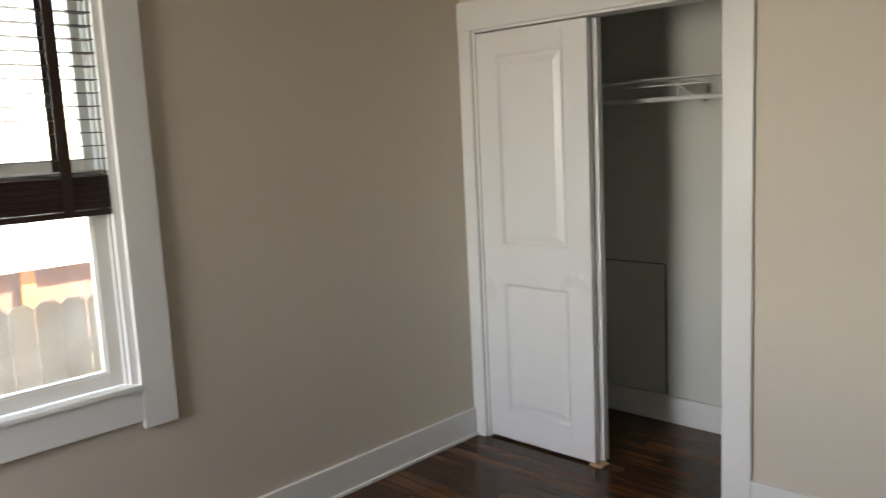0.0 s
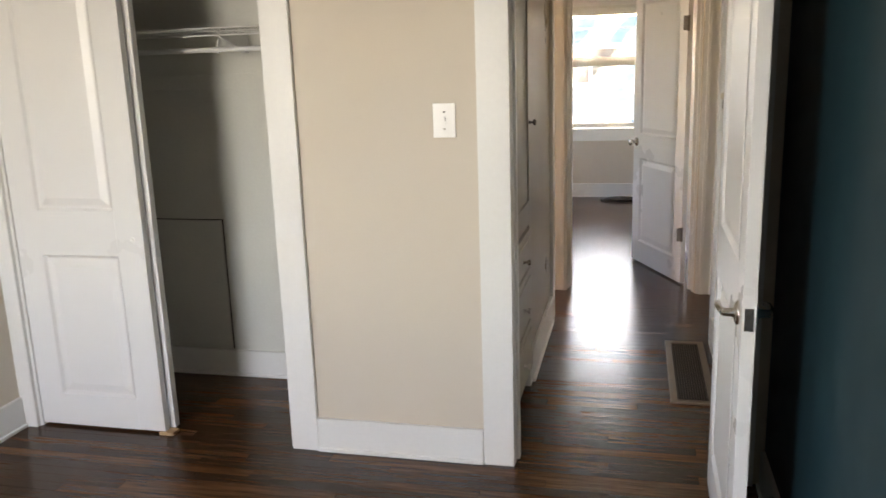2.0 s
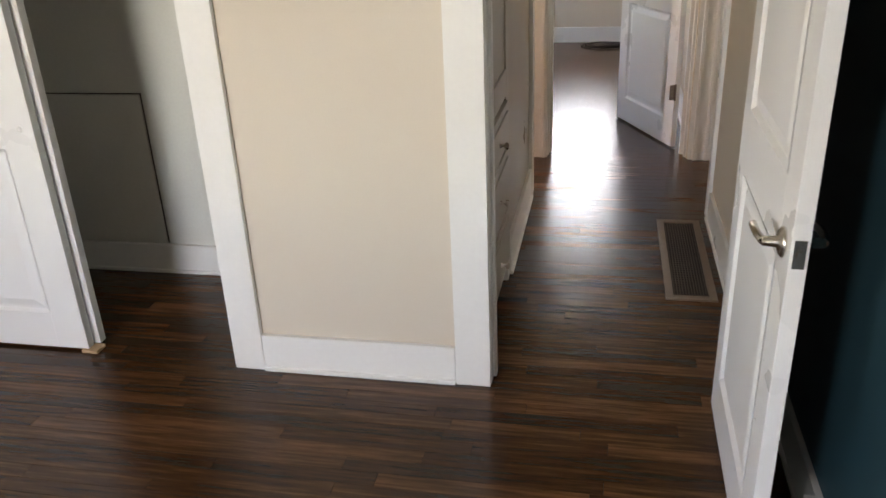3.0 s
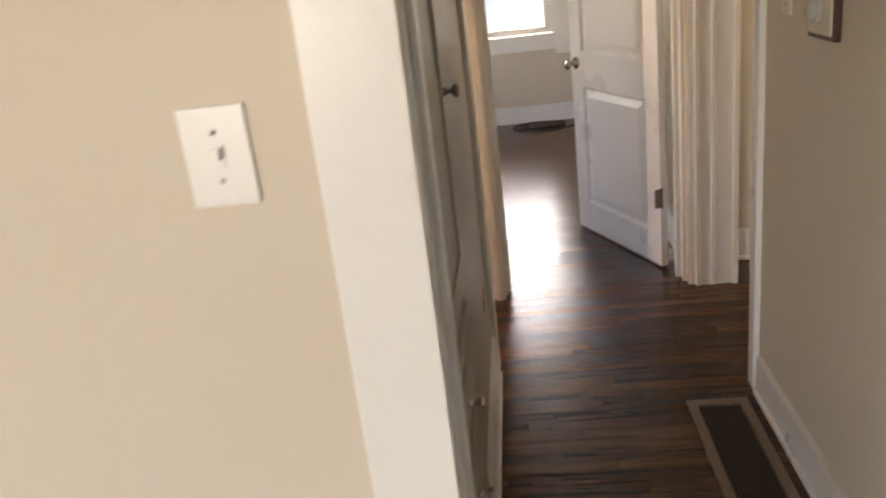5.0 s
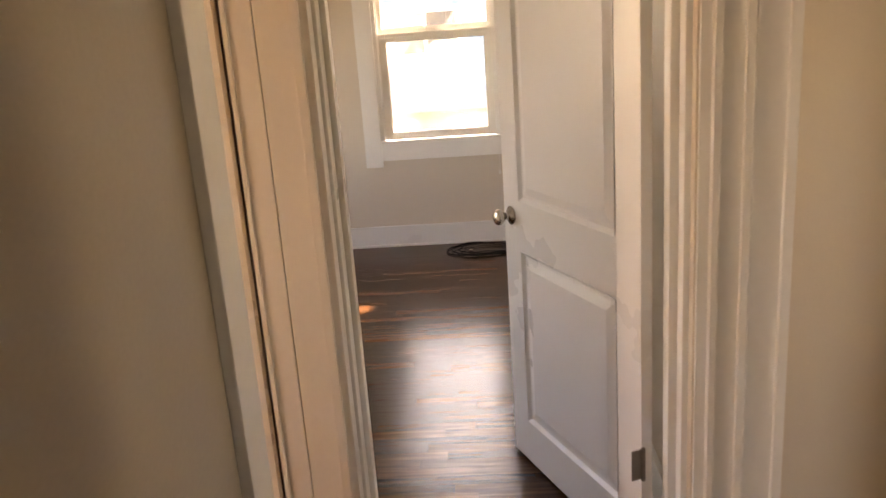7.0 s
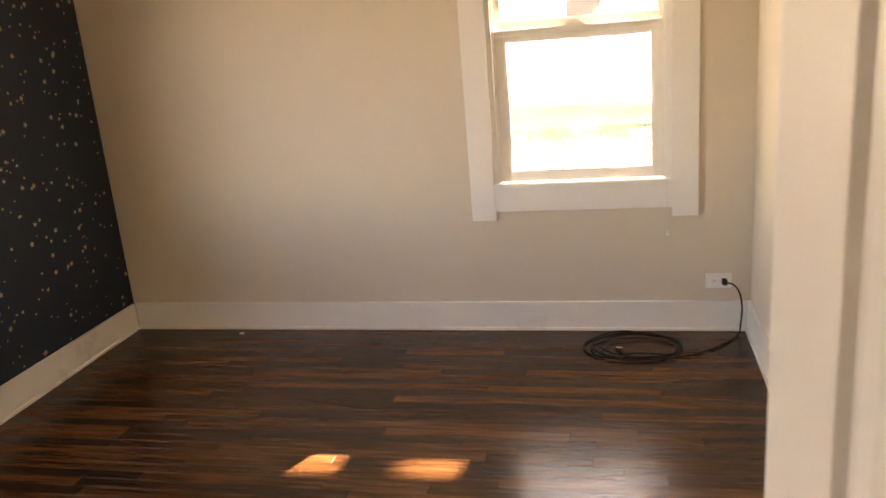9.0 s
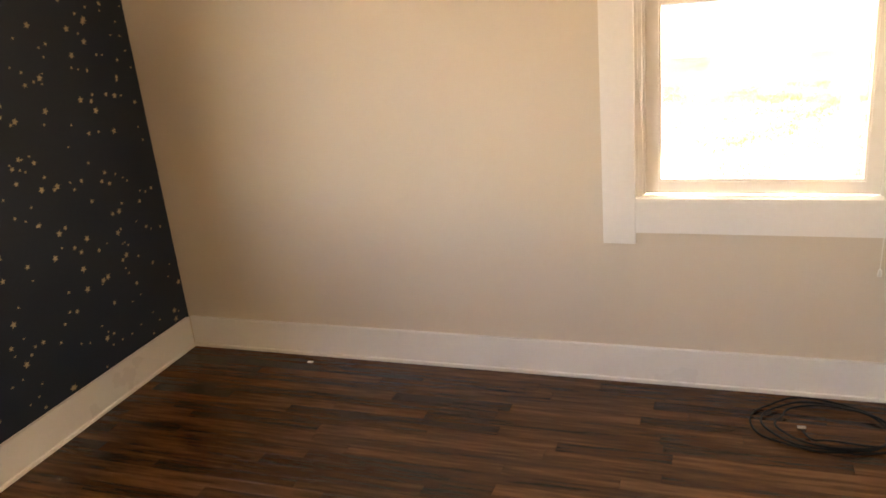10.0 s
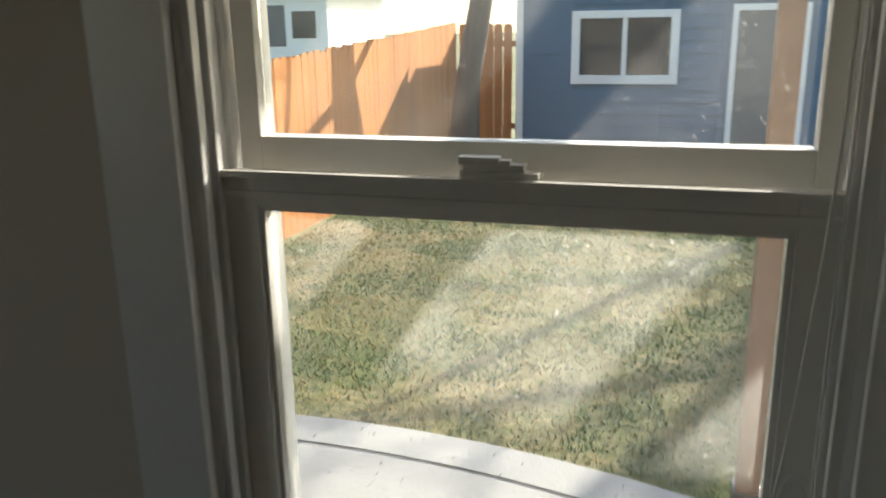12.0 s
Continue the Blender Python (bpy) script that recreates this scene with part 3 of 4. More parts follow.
# ---- windows ----
def sash_window(name, m, w, z0, zm, z1, label, apron_drop, leg_drop):
    """A double-hung window in a wall: local x along it, y outwards, z up; w: clear width between casings."""
    win = thing(name, m, label, "window", kind="structure")
    a, b = -w / 2, w / 2
    for x0, x1 in ((a - 0.122, a), (b, b + 0.122)):
        part("casing", box(x0, x1, -0.02, 0, z0 - leg_drop, z1, 0.003), TRIM, win)
    part("head_casing", box(a - 0.122, b + 0.122, -0.023, 0, z1, z1 + 0.14, 0.003), TRIM, win)
    part("apron", box(a, b, -0.018, 0, z0 - apron_drop, z0 - 0.004, 0.002), TRIM, win)
    part("stool", pieces((a, b, -0.026, 0.03, z0 - 0.004, z0 + 0.014), (a, b, 0.03, 0.2, z0 - 0.01, z0 + 0.004), bevel=0.004), TRIM, win)
    for s in (-1, 1):
        e = a if s < 0 else b
        f = lambda d0, d1, y0, y1: (min(e - s * d0, e - s * d1), max(e - s * d0, e - s * d1), y0, y1, z0 + 0.004, z1)
        part("jamb", pieces(f(-0.002, 0.012, 0.0, 0.2), f(0.012, 0.026, 0.0, 0.018), f(0.012, 0.034, 0.024, 0.036), f(0.012, 0.022, 0.085, 0.096), f(0.012, 0.03, 0.15, 0.2), bevel=0.002), TRIM, win)
    part("head_jamb", box(a, b, 0.0, 0.2, z1 - 0.02, z1 + 0.002), TRIM, win)
    # lower sash
    i0, i1 = a + 0.026, b - 0.026
    low = part("lower_sash", pieces((i0, i0 + 0.055, 0.038, 0.078, z0 + 0.015, zm + 0.045), (i1 - 0.055, i1, 0.038, 0.078, z0 + 0.015, zm + 0.045),
                                    (i0 + 0.055, i1 - 0.055, 0.038, 0.078, z0 + 0.015, z0 + 0.062), (i0 + 0.055, i1 - 0.055, 0.038, 0.078, zm, zm + 0.045),
                                    (i0, i1, 0.030, 0.038, zm + 0.012, zm + 0.022), (i0 + 0.006, i1 - 0.006, 0.028, 0.038, zm + 0.04, zm + 0.05), bevel=0.002), VINYL, win)
    bead = pieces((i0 + 0.055, i0 + 0.063, 0.044, 0.072, z0 + 0.062, zm), (i1 - 0.063, i1 - 0.055, 0.044, 0.072, z0 + 0.062, zm),
                  (i0 + 0.063, i1 - 0.063, 0.044, 0.072, z0 + 0.062, z0 + 0.070), (i0 + 0.063, i1 - 0.063, 0.044, 0.072, zm - 0.008, zm))
    part("glazing_bead", bead, VINYL, low)
    p = part("pane", box(i0 + 0.056, i1 - 0.056, 0.057, 0.060, z0 + 0.063, zm - 0.001), SCREEN, low)
    p.visible_shadow = False
    # upper sash
    up = part("upper_sash", pieces((i0, i0 + 0.034, 0.100, 0.138, zm + 0.03, z1 - 0.02), (i1 - 0.034, i1, 0.100, 0.138, zm + 0.03, z1 - 0.02),
                                   (i0 + 0.034, i1 - 0.034, 0.100, 0.138, zm + 0.03, zm + 0.088), (i0 + 0.034, i1 - 0.034, 0.100, 0.138, z1 - 0.065, z1 - 0.02), bevel=0.002), VINYL, win)
    p = part("pane", box(i0 + 0.035, i1 - 0.035, 0.117, 0.120, zm + 0.089, z1 - 0.066), GLASS, up)
    p.visible_shadow = False
    latch = part("sash_lock", pieces((-0.055, 0.048, 0.038, 0.072, zm + 0.050, zm + 0.058), (-0.050, 0.028, 0.042, 0.068, zm + 0.058, zm + 0.068), (-0.055, -0.002, 0.034, 0.052, zm + 0.068, zm + 0.078), (-0.004, 0.012, 0.036, 0.052, zm + 0.066, zm + 0.074), bevel=0.0025), VINYL, low, "white sash lock")
    return win


win2 = sash_window("window_1", pose((W2A + W2B) / 2, YW, 0), W2B - W2A, W2Z0, 1.470, 2.13, "white double-hung sash window with wide flat casing", 0.125, 0.17)
win1 = sash_window("window_2", pose(XL, (W1A + W1B) / 2, 0, 0, 0, 90), W1B - W1A, W1Z0, 1.40, 2.10, "white double-hung sash window with a dark blind", 0.115, 0.145)

# ---- bedroom things ----
blind = thing("wooden_blind", pose(XL - 0.012, (W1A + W1B) / 2, 0, 0, 0, 90), "dark stained wooden slat blind, partly raised in the window", "blind")
bw = 0.405
part("head_rail", box(-bw, bw, -0.01, 0.035, 2.03, 2.085, 0.003), BLIND, blind)
for k in range(14):
    z = 1.442 + 0.042 * k
    part("slat", box(-bw, bw, -0.014, 0.036, z, z + 0.003, 0.001), BLIND, blind)
for k in range(16):
    z = 1.325 + 0.0066 * k
    part("slat", box(-bw, bw, -0.014 + 0.002 * (k % 3), 0.036, z, z + 0.0064), BLIND, blind)
part("bottom_rail", box(-bw, bw, -0.014, 0.034, 1.302, 1.322, 0.003), BLIND, blind)
for x in (-0.27, 0.27):
    part("ladder_tape", pieces((x - 0.018, x + 0.018, -0.0185, -0.0165, 1.305, 2.05), (x - 0.018, x + 0.018, 0.0385, 0.0405, 1.305, 2.05)), BLIND, blind)
for x in (-0.3, 0.3):
    part("lift_cord", tube([(x, 0.011, 1.27), (x, 0.011, 2.05)], 0.0012, 6), BLIND, blind)
part("cord_tassel", lathe([(0.003, 0.03), (0.006, 0.02), (0.009, 0.0), (0.0, -0.001)], "z", (-0.05, -0.025, 1.42), 10), BLIND, blind)


def plate(root, w, h, mat, t=0.006):
    return part("plate", box(-w / 2, w / 2, -t, 0, -h / 2, h / 2, 0.0025), mat, root)


sw = thing("light_switch", pose(-0.2375, 0, 1.322), "white plastic toggle switch plate on the wall", "light switch")
plate(sw, 0.083, 0.122, PLASTIC)
part("toggle", pieces((-0.005, 0.005, -0.016, -0.004, -0.002, 0.011), (-0.008, 0.008, -0.0075, -0.004, -0.014, 0.014), bevel=0.001), PLASTIC, sw)
for z in (-0.03, 0.03):
    part("screw", lathe([(0.0035, 0), (0.003, 0.0012), (0, 0.0013)], "-y", (0, -0.006, z), 10), NICKEL, sw)

hatch = thing("access_panel", pose(-1.55, 0.712, 0.141), "grey painted access panel on the closet wall", "panel")
part("board", box(-0.56, 0.0, -0.009, 0, 0.003, 0.665, 0.0015), CLOSETPAINT, hatch)
part("edge_strip", pieces((0.0015, 0.007, -0.003, 0, 0.0, 0.672), (-0.56, 0.0015, -0.003, 0, 0.6665, 0.671)), DARKBAR, hatch, "dark open joint")

shelf = thing("wire_closet_shelf", pose(0, 0, 0), "white wire shelf with a hanging rail in the closet", "shelf")
for k in range(56):
    x = XL + 0.03 + k * 0.0285
    part("cross_wire", tube([(x, 0.405, 1.672), (x, 0.405, 1.700), (x, 0.706, 1.700)], 0.0016, 5), WIRE, shelf)
for y, z in ((0.405, 1.703), (0.405, 1.672), (0.56, 1.697), (0.705, 1.697)):
    part("long_wire", tube([(XL + 0.021, y, z), (-0.602, y, z)], 0.003, 6), WIRE, shelf)
part("hanging_rail", tube([(XL + 0.021, 0.42, 1.612), (-0.602, 0.42, 1.612)], 0.011, 10), WIRE, shelf)
for x in (-1.33,):
    bm = bmesh.new()
    pts = [(0.42, 1.692), (0.71, 1.692), (0.71, 1.60), (0.69, 1.60), (0.44, 1.672)]
    f0 = [bm.verts.new((x - 0.004, y, z)) for y, z in pts]
    f1 = [bm.verts.new((x + 0.004, y, z)) for y, z in pts]
    bm.faces.new(f0)
    bm.faces.new(f1[::-1])
    for k in range(5):
        bm.faces.new((f0[k], f0[(k + 1) % 5], f1[(k + 1) % 5], f1[k]))
    part("bracket", bm, WIRE, shelf)
    part("rail_hook", tube([(x, 0.44, 1.66), (x, 0.425, 1.63), (x, 0.42, 1.60), (x, 0.435, 1.598)], 0.004, 6), WIRE, shelf)
for x in (XL + 0.03, -0.61):
    part("end_clip", box(x - 0.012, x + 0.012, 0.39, 0.44, 1.60, 1.71, 0.003), WIRE, shelf)
tagged(structure("trim_closet_cleat", box(XL + 0.02, -0.602, 0.694, 0.712, 1.44, 1.51, 0.002), CLOSETPAINT, "painted wooden cleat on the closet wall", "trim"))

reg = thing("wall_register", pose(XT - 0.018, -0.75, 0.0), "white slatted vent cover at the foot of the teal wall", "vent")
part("frame", pieces((-0.03, 0.0, -0.16, 0.16, 0.0, 0.02), (-0.03, 0.0, -0.16, 0.16, 0.12, 0.145), (-0.03, 0, -0.16, -0.14, 0.02, 0.12), (-0.03, 0, 0.14, 0.16, 0.02, 0.12), bevel=0.002), TRIM, reg)
for k in range(8):
    part("slat", box(-0.026, -0.006, -0.14, 0.14, 0.026 + k * 0.012, 0.031 + k * 0.012), TRIM, reg)

# ---- hall things ----
cab = thing("linen_cabinet", pose(0, 0, 0), "painted built-in linen cabinet with a tall door above drawers", "cabinet")
CY0, CY1 = 0.125, 0.83
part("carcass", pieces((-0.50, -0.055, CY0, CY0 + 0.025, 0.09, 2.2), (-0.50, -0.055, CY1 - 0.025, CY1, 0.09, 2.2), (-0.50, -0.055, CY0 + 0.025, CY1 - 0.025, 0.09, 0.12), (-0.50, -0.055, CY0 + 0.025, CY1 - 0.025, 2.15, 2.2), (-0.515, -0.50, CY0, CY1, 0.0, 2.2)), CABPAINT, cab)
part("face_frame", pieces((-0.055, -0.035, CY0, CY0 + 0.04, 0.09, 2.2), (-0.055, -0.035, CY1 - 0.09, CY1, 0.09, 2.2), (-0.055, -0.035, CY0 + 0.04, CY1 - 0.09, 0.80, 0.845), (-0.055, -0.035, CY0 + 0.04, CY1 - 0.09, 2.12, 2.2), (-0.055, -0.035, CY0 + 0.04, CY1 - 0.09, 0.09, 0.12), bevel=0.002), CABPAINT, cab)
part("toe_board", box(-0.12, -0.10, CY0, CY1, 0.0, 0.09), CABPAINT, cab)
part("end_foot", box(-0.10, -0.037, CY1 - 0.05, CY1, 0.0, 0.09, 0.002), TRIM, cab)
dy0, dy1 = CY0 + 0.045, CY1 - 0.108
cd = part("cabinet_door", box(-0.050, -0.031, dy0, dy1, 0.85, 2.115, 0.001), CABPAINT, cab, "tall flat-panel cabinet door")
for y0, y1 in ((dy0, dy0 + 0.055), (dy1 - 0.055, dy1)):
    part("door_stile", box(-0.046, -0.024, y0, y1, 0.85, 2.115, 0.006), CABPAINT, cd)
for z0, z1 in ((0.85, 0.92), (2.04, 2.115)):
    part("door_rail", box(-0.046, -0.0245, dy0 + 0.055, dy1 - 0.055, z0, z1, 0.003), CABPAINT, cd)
KNOB = [(0.009, 0), (0.009, 0.003), (0.005, 0.008), (0.005, 0.016), (0.013, 0.021), (0.014, 0.027), (0.009, 0.031), (0.0, 0.032)]
part("cabinet_knob", lathe(KNOB, "x", (-0.024, dy1 - 0.03, 1.262), 16), HINGEMETAL, cd, "dark metal knob")
for z in (1.02, 1.9):
    part("cabinet_hinge", pieces((-0.036, -0.022, dy0 - 0.009, dy0 + 0.005, z, z + 0.06), bevel=0.002), HINGEMETAL, cab)
for z0, z1 in ((0.625, 0.79), (0.375, 0.61), (0.125, 0.36)):
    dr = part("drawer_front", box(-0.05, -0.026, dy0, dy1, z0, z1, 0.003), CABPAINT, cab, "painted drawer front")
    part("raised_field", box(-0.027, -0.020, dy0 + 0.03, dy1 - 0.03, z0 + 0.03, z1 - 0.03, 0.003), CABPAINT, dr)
    part("drawer_knob", lathe(KNOB, "x", (-0.020, 0.44, (z0 + z1) / 2 - 0.01), 16), NICKEL, dr, "nickel knob")

vent = thing("floor_register", pose(0, 0, 0), "brown metal floor register let into the boards", "vent")
vx0, vx1, vy0, vy1 = 0.605, 0.805, 0.675, 1.513
part("frame", pieces((vx0, vx0 + 0.032, vy0, vy1, 0.001, 0.010), (vx1 - 0.032, vx1, vy0, vy1, 0.001, 0.010), (vx0 + 0.032, vx1 - 0.032, vy0, vy0 + 0.035, 0.001, 0.010), (vx0 + 0.032, vx1 - 0.032, vy1 - 0.035, vy1, 0.001, 0.010), bevel=0.003), BRONZE, vent, "brown enamelled frame")
part("duct", box(vx0 + 0.031, vx1 - 0.031, vy0 + 0.034, vy1 - 0.034, 0.0005, 0.002), DARKSLOT, vent)
for k in range(12):
    x = vx0 + 0.036 + k * 0.0113
    part("bar", box(x, x + 0.0038, vy0 + 0.035, vy1 - 0.035, 0.002, 0.0075), DARKBAR, vent)
for k in range(34):
    y = vy0 + 0.05 + k * 0.0225
    part("cross_bar", box(vx0 + 0.032, vx1 - 0.032, y, y + 0.0035, 0.002, 0.006), DARKBAR, vent)

dim = thing("dimmer_switch", pose(0.862, 1.39, 1.325, 0, 0, -90), "ivory dimmer plate with a round knob", "light switch")
plate(dim, 0.068, 0.122, IVORY)
part("dial", lathe([(0.014, 0), (0.0165, 0.004), (0.016, 0.022), (0.013, 0.026), (0, 0.0265)], "-y", (0, -0.006, 0.0), 22), IVORY, dim, "round ivory knob")
for z in (-0.035, 0.035):
    part("screw", lathe([(0.0035, 0), (0.003, 0.0012), (0, 0.0013)], "-y", (0, -0.006, z), 10), HINGEMETAL, dim)
th = thing("thermostat", pose(0.862, 1.10, 1.297, 0, 0, -90), "round thermostat on an ivory plate and dark wooden backplate", "thermostat")
part("backplate", box(-0.085, 0.085, -0.016, 0, -0.068, 0.068, 0.003), DARKWOOD, th, "dark wooden backplate")
part("plate", box(-0.066, 0.074, -0.022, -0.016, -0.056, 0.060, 0.004), IVORY, th, "ivory square plate")
part("dial_body", lathe([(0.027, 0), (0.031, 0.003), (0.031, 0.012), (0.028, 0.015), (0.026, 0.015)], "-y", (0.0, -0.022, 0.002), 36), GREYDIAL, th, "grey round body")
part("dial_cover", lathe([(0.026, 0), (0.026, 0.005), (0.022, 0.010), (0.014, 0.014), (0.0, 0.0155)], "-y", (0.0, -0.037, 0.002), 36), GREYDIAL, th, "domed clear cover")

# ---- far room things ----
def outlet(name, m, label):
    ob = thing(name, m, label, "outlet")
    plate(ob, 0.122, 0.075, PLASTIC)
    for x in (-0.026, 0.026):
        s = part("socket", lathe([(0.017, 0), (0.017, 0.0015), (0.0155, 0.002), (0, 0.002)], "-y", (x, -0.006, 0), 20), PLASTIC, ob)
        part("slots", pieces((x - 0.006, x + 0.002, -0.0085, -0.006, 0.004, 0.006), (x - 0.006, x + 0.002, -0.0085, -0.006, -0.006, -0.004), (x + 0.006, x + 0.010, -0.0085, -0.006, -0.002, 0.002)), DARKSLOT, s)
    return ob


outlet("wall_outlet", pose(0.711, YW, 0.258), "white sideways outlet plate with a cable plugged in")
ob = outlet("wall_outlet", pose(XR, 5.36, 0.285, 0, 90, -90), "white upright outlet plate on the side wall")

cb = thing("extension_cable", pose(0, 0, 0), "black cable plugged in and coiled on the floor", "cable")
pts = [(0.735, 6.40, 0.262), (0.77, 6.375, 0.262), (0.80, 6.37, 0.22), (0.815, 6.385, 0.13), (0.81, 6.39, 0.05), (0.795, 6.36, 0.008), (0.70, 6.23, 0.006), (0.56, 6.12, 0.006), (0.40, 6.06, 0.006)]
cx, cy = 0.29, 6.22
rng = random.Random(4)
for turn in range(3):
    for k in range(14):
        ang = -1.2 - 2 * math.pi * k / 14
        rx, ry = 0.225 - 0.022 * turn + rng.uniform(-0.012, 0.012), 0.175 - 0.018 * turn + rng.uniform(-0.01, 0.01)
        pts.append((cx + 0.02 * turn + rx * math.cos(ang), cy - 0.012 * turn + ry * math.sin(ang), 0.006 + 0.0065 * turn + (0.004 if k % 5 == 2 else 0)))
pts += [(0.32, 6.10, 0.022), (0.26, 6.12, 0.008), (0.23, 6.18, 0.006)]
part("cord", tube(smooth_line(pts, 5), 0.004, 8), CABLE, cb)
part("plug", pieces((0.725, 0.748, YW - 0.05, YW - 0.0085, 0.248, 0.272), bevel=0.004), CABLE, cb)
part("free_end", box(0.215, 0.245, 6.17, 6.19, 0.002, 0.016, 0.004), NICKEL, cb)

shade = thing("pleated_shade", pose((W2A + W2B) / 2, YW + 0.012, 0), "white shade drawn up under the window head with hanging cords", "blind")
part("head_rail", box(-0.40, 0.40, -0.008, 0.02, 2.075, 2.108, 0.003), VINYL, shade)
bm = bmesh.new()
for k in range(9):
    bm_box(bm, -0.398, 0.398, -0.007 - 0.002 * (k % 2), 0.019, 2.004 + k * 0.0078, 2.0105 + k * 0.0078, 0.0015)
part("pleats", bm, VINYL, shade)
part("lift_cord", tube(smooth_line([(0.385, -0.012, 2.07), (0.387, -0.020, 1.7), (0.384, -0.030, 1.2), (0.390, -0.035, 0.9), (0.406, -0.045, 0.7), (0.406, -0.035, 0.53)], 6), 0.0016, 6), CORD, shade)
part("lift_cord", tube(smooth_line([(0.375, -0.012, 2.07), (0.376, -0.02, 1.6), (0.358, -0.028, 1.3), (0.345, -0.03, 1.16), (0.358, -0.03, 1.19), (0.374, -0.03, 1.18), (0.379, -0.032, 1.165)], 6), 0.0016, 6), CORD, shade)
part("tassel", lathe([(0.002, 0.03), (0.006, 0.022), (0.0085, 0.004), (0.007, 0.0), (0, -0.001)], "z", (0.406, -0.035, 0.50), 12), CORD, shade)
chip = thing("paint_chip", pose(-1.83, 6.36, 0.0), "tiny pale paper scrap on the floorboards", "scrap")
part("scrap", box(-0.012, 0.014, -0.006, 0.007, 0.001, 0.004, 0.001), PLASTIC, chip)

# stars printed on the wallpaper: many small five-pointed shapes
rng = random.Random(11)
bm = bmesh.new()
spots = []
while len(spots) < 900:
    y, z = rng.uniform(YE1 + 0.1, YW - 0.02), rng.uniform(0.17, H - 0.02)
    if 3.7 < y < 4.9 and z > 0.8:
        continue
    if all((y - a) ** 2 + (z - b) ** 2 > 0.028 ** 2 for a, b in spots[-160:]):
        spots.append((y, z))
        r = rng.choice((0.006, 0.007, 0.009, 0.012, 0.016))
        turn = rng.uniform(0, 1.2)
        ring = []
        for k in range(10):
            q = r if k % 2 == 0 else r * 0.45
            ring.append(bm.verts.new((XS + 0.0012, y + q * math.cos(turn + k * math.pi / 5), z + q * math.sin(turn + k * math.pi / 5))))
        bm.faces.new(ring)
ob = part("star_print", bm, STARS, wall_stars, "scattered pale gold stars")
tagged(ob, kind="stuff")

# ---- outside ----
GZ = -0.2
bm = bmesh.new()
bmesh.ops.create_grid(bm, x_segments=40, y_segments=40, size=400)
for v in bm.verts:
    v.co.z = GZ
structure("ground", bm, LAWN, "patchy lawn of green and straw grass", "ground")

rng = random.Random(21)
for name, mat, count, seed in (("lawn_grass", BLADE, 52000, 3), ("dry_grass", DRYBLADE, 34000, 5)):
    rng = random.Random(seed)
    verts, faces = [], []
    while len(faces) < count:
        x, y = rng.uniform(-3.25, 3.4), rng.uniform(8.4, 15.0)
        if (x + 1.2) ** 2 + (y - 3.7) ** 2 < 5.17 ** 2:
            continue
        dens = noise.noise(Vector((x * 1.5, y * 1.5, 0.0))) + 0.5 * noise.noise(Vector((x * 4, y * 4, 3.0)))
        if (dens > 0.02) == (name == "dry_grass") and rng.random() < 0.88:
            continue
        a, w, h = rng.uniform(0, 6.28), rng.uniform(0.003, 0.007), rng.uniform(0.015, 0.04)
        lean = rng.uniform(0.01, 0.05)
        i = len(verts)
        verts += [(x - w * math.cos(a), y - w * math.sin(a), GZ), (x + w * math.cos(a), y + w * math.sin(a), GZ), (x + lean * math.sin(a), y - lean * math.cos(a), GZ + h)]
        faces.append((i, i + 1, i + 2))
    me = bpy.data.meshes.new(name)
    me.from_pydata(verts, [], faces)
    me.materials.append(mat)
    tagged(new(name, me), "short tufts of patchy spring lawn", "grass", kind="stuff")

bm = bmesh.new()
rim = [bm.verts.new((-1.2 + 5.12 * math.cos(a), 3.7 + 5.12 * math.sin(a), GZ + 0.05)) for a in [k * math.pi / 48 for k in range(49)]]
low = [bm.verts.new((v.co.x, v.co.y, GZ - 0.05)) for v in rim]
bm.faces.new(rim)
for k in range(48):
    bm.faces.new((rim[k], rim[k + 1], low[k + 1], low[k]))
patio = structure("pavement", bm, CONCRETE, "curved grey concrete patio slab", "patio")
bm = bmesh.new()
for r0, r1 in ((4.86, 4.872),):
    for k in range(60):
        a0, a1 = math.pi * (0.2 + 0.6 * k / 60), math.pi * (0.2 + 0.6 * (k + 1) / 60)
        bm.faces.new([bm.verts.new((-1.2 + r * math.cos(a), 3.7 + r * math.sin(a), GZ + 0.0545)) for r, a in ((r0, a0), (r1, a0), (r1, a1), (r0, a1))])
part("control_joint", bm, DARKSLOT, patio, "dark joint in the slab")


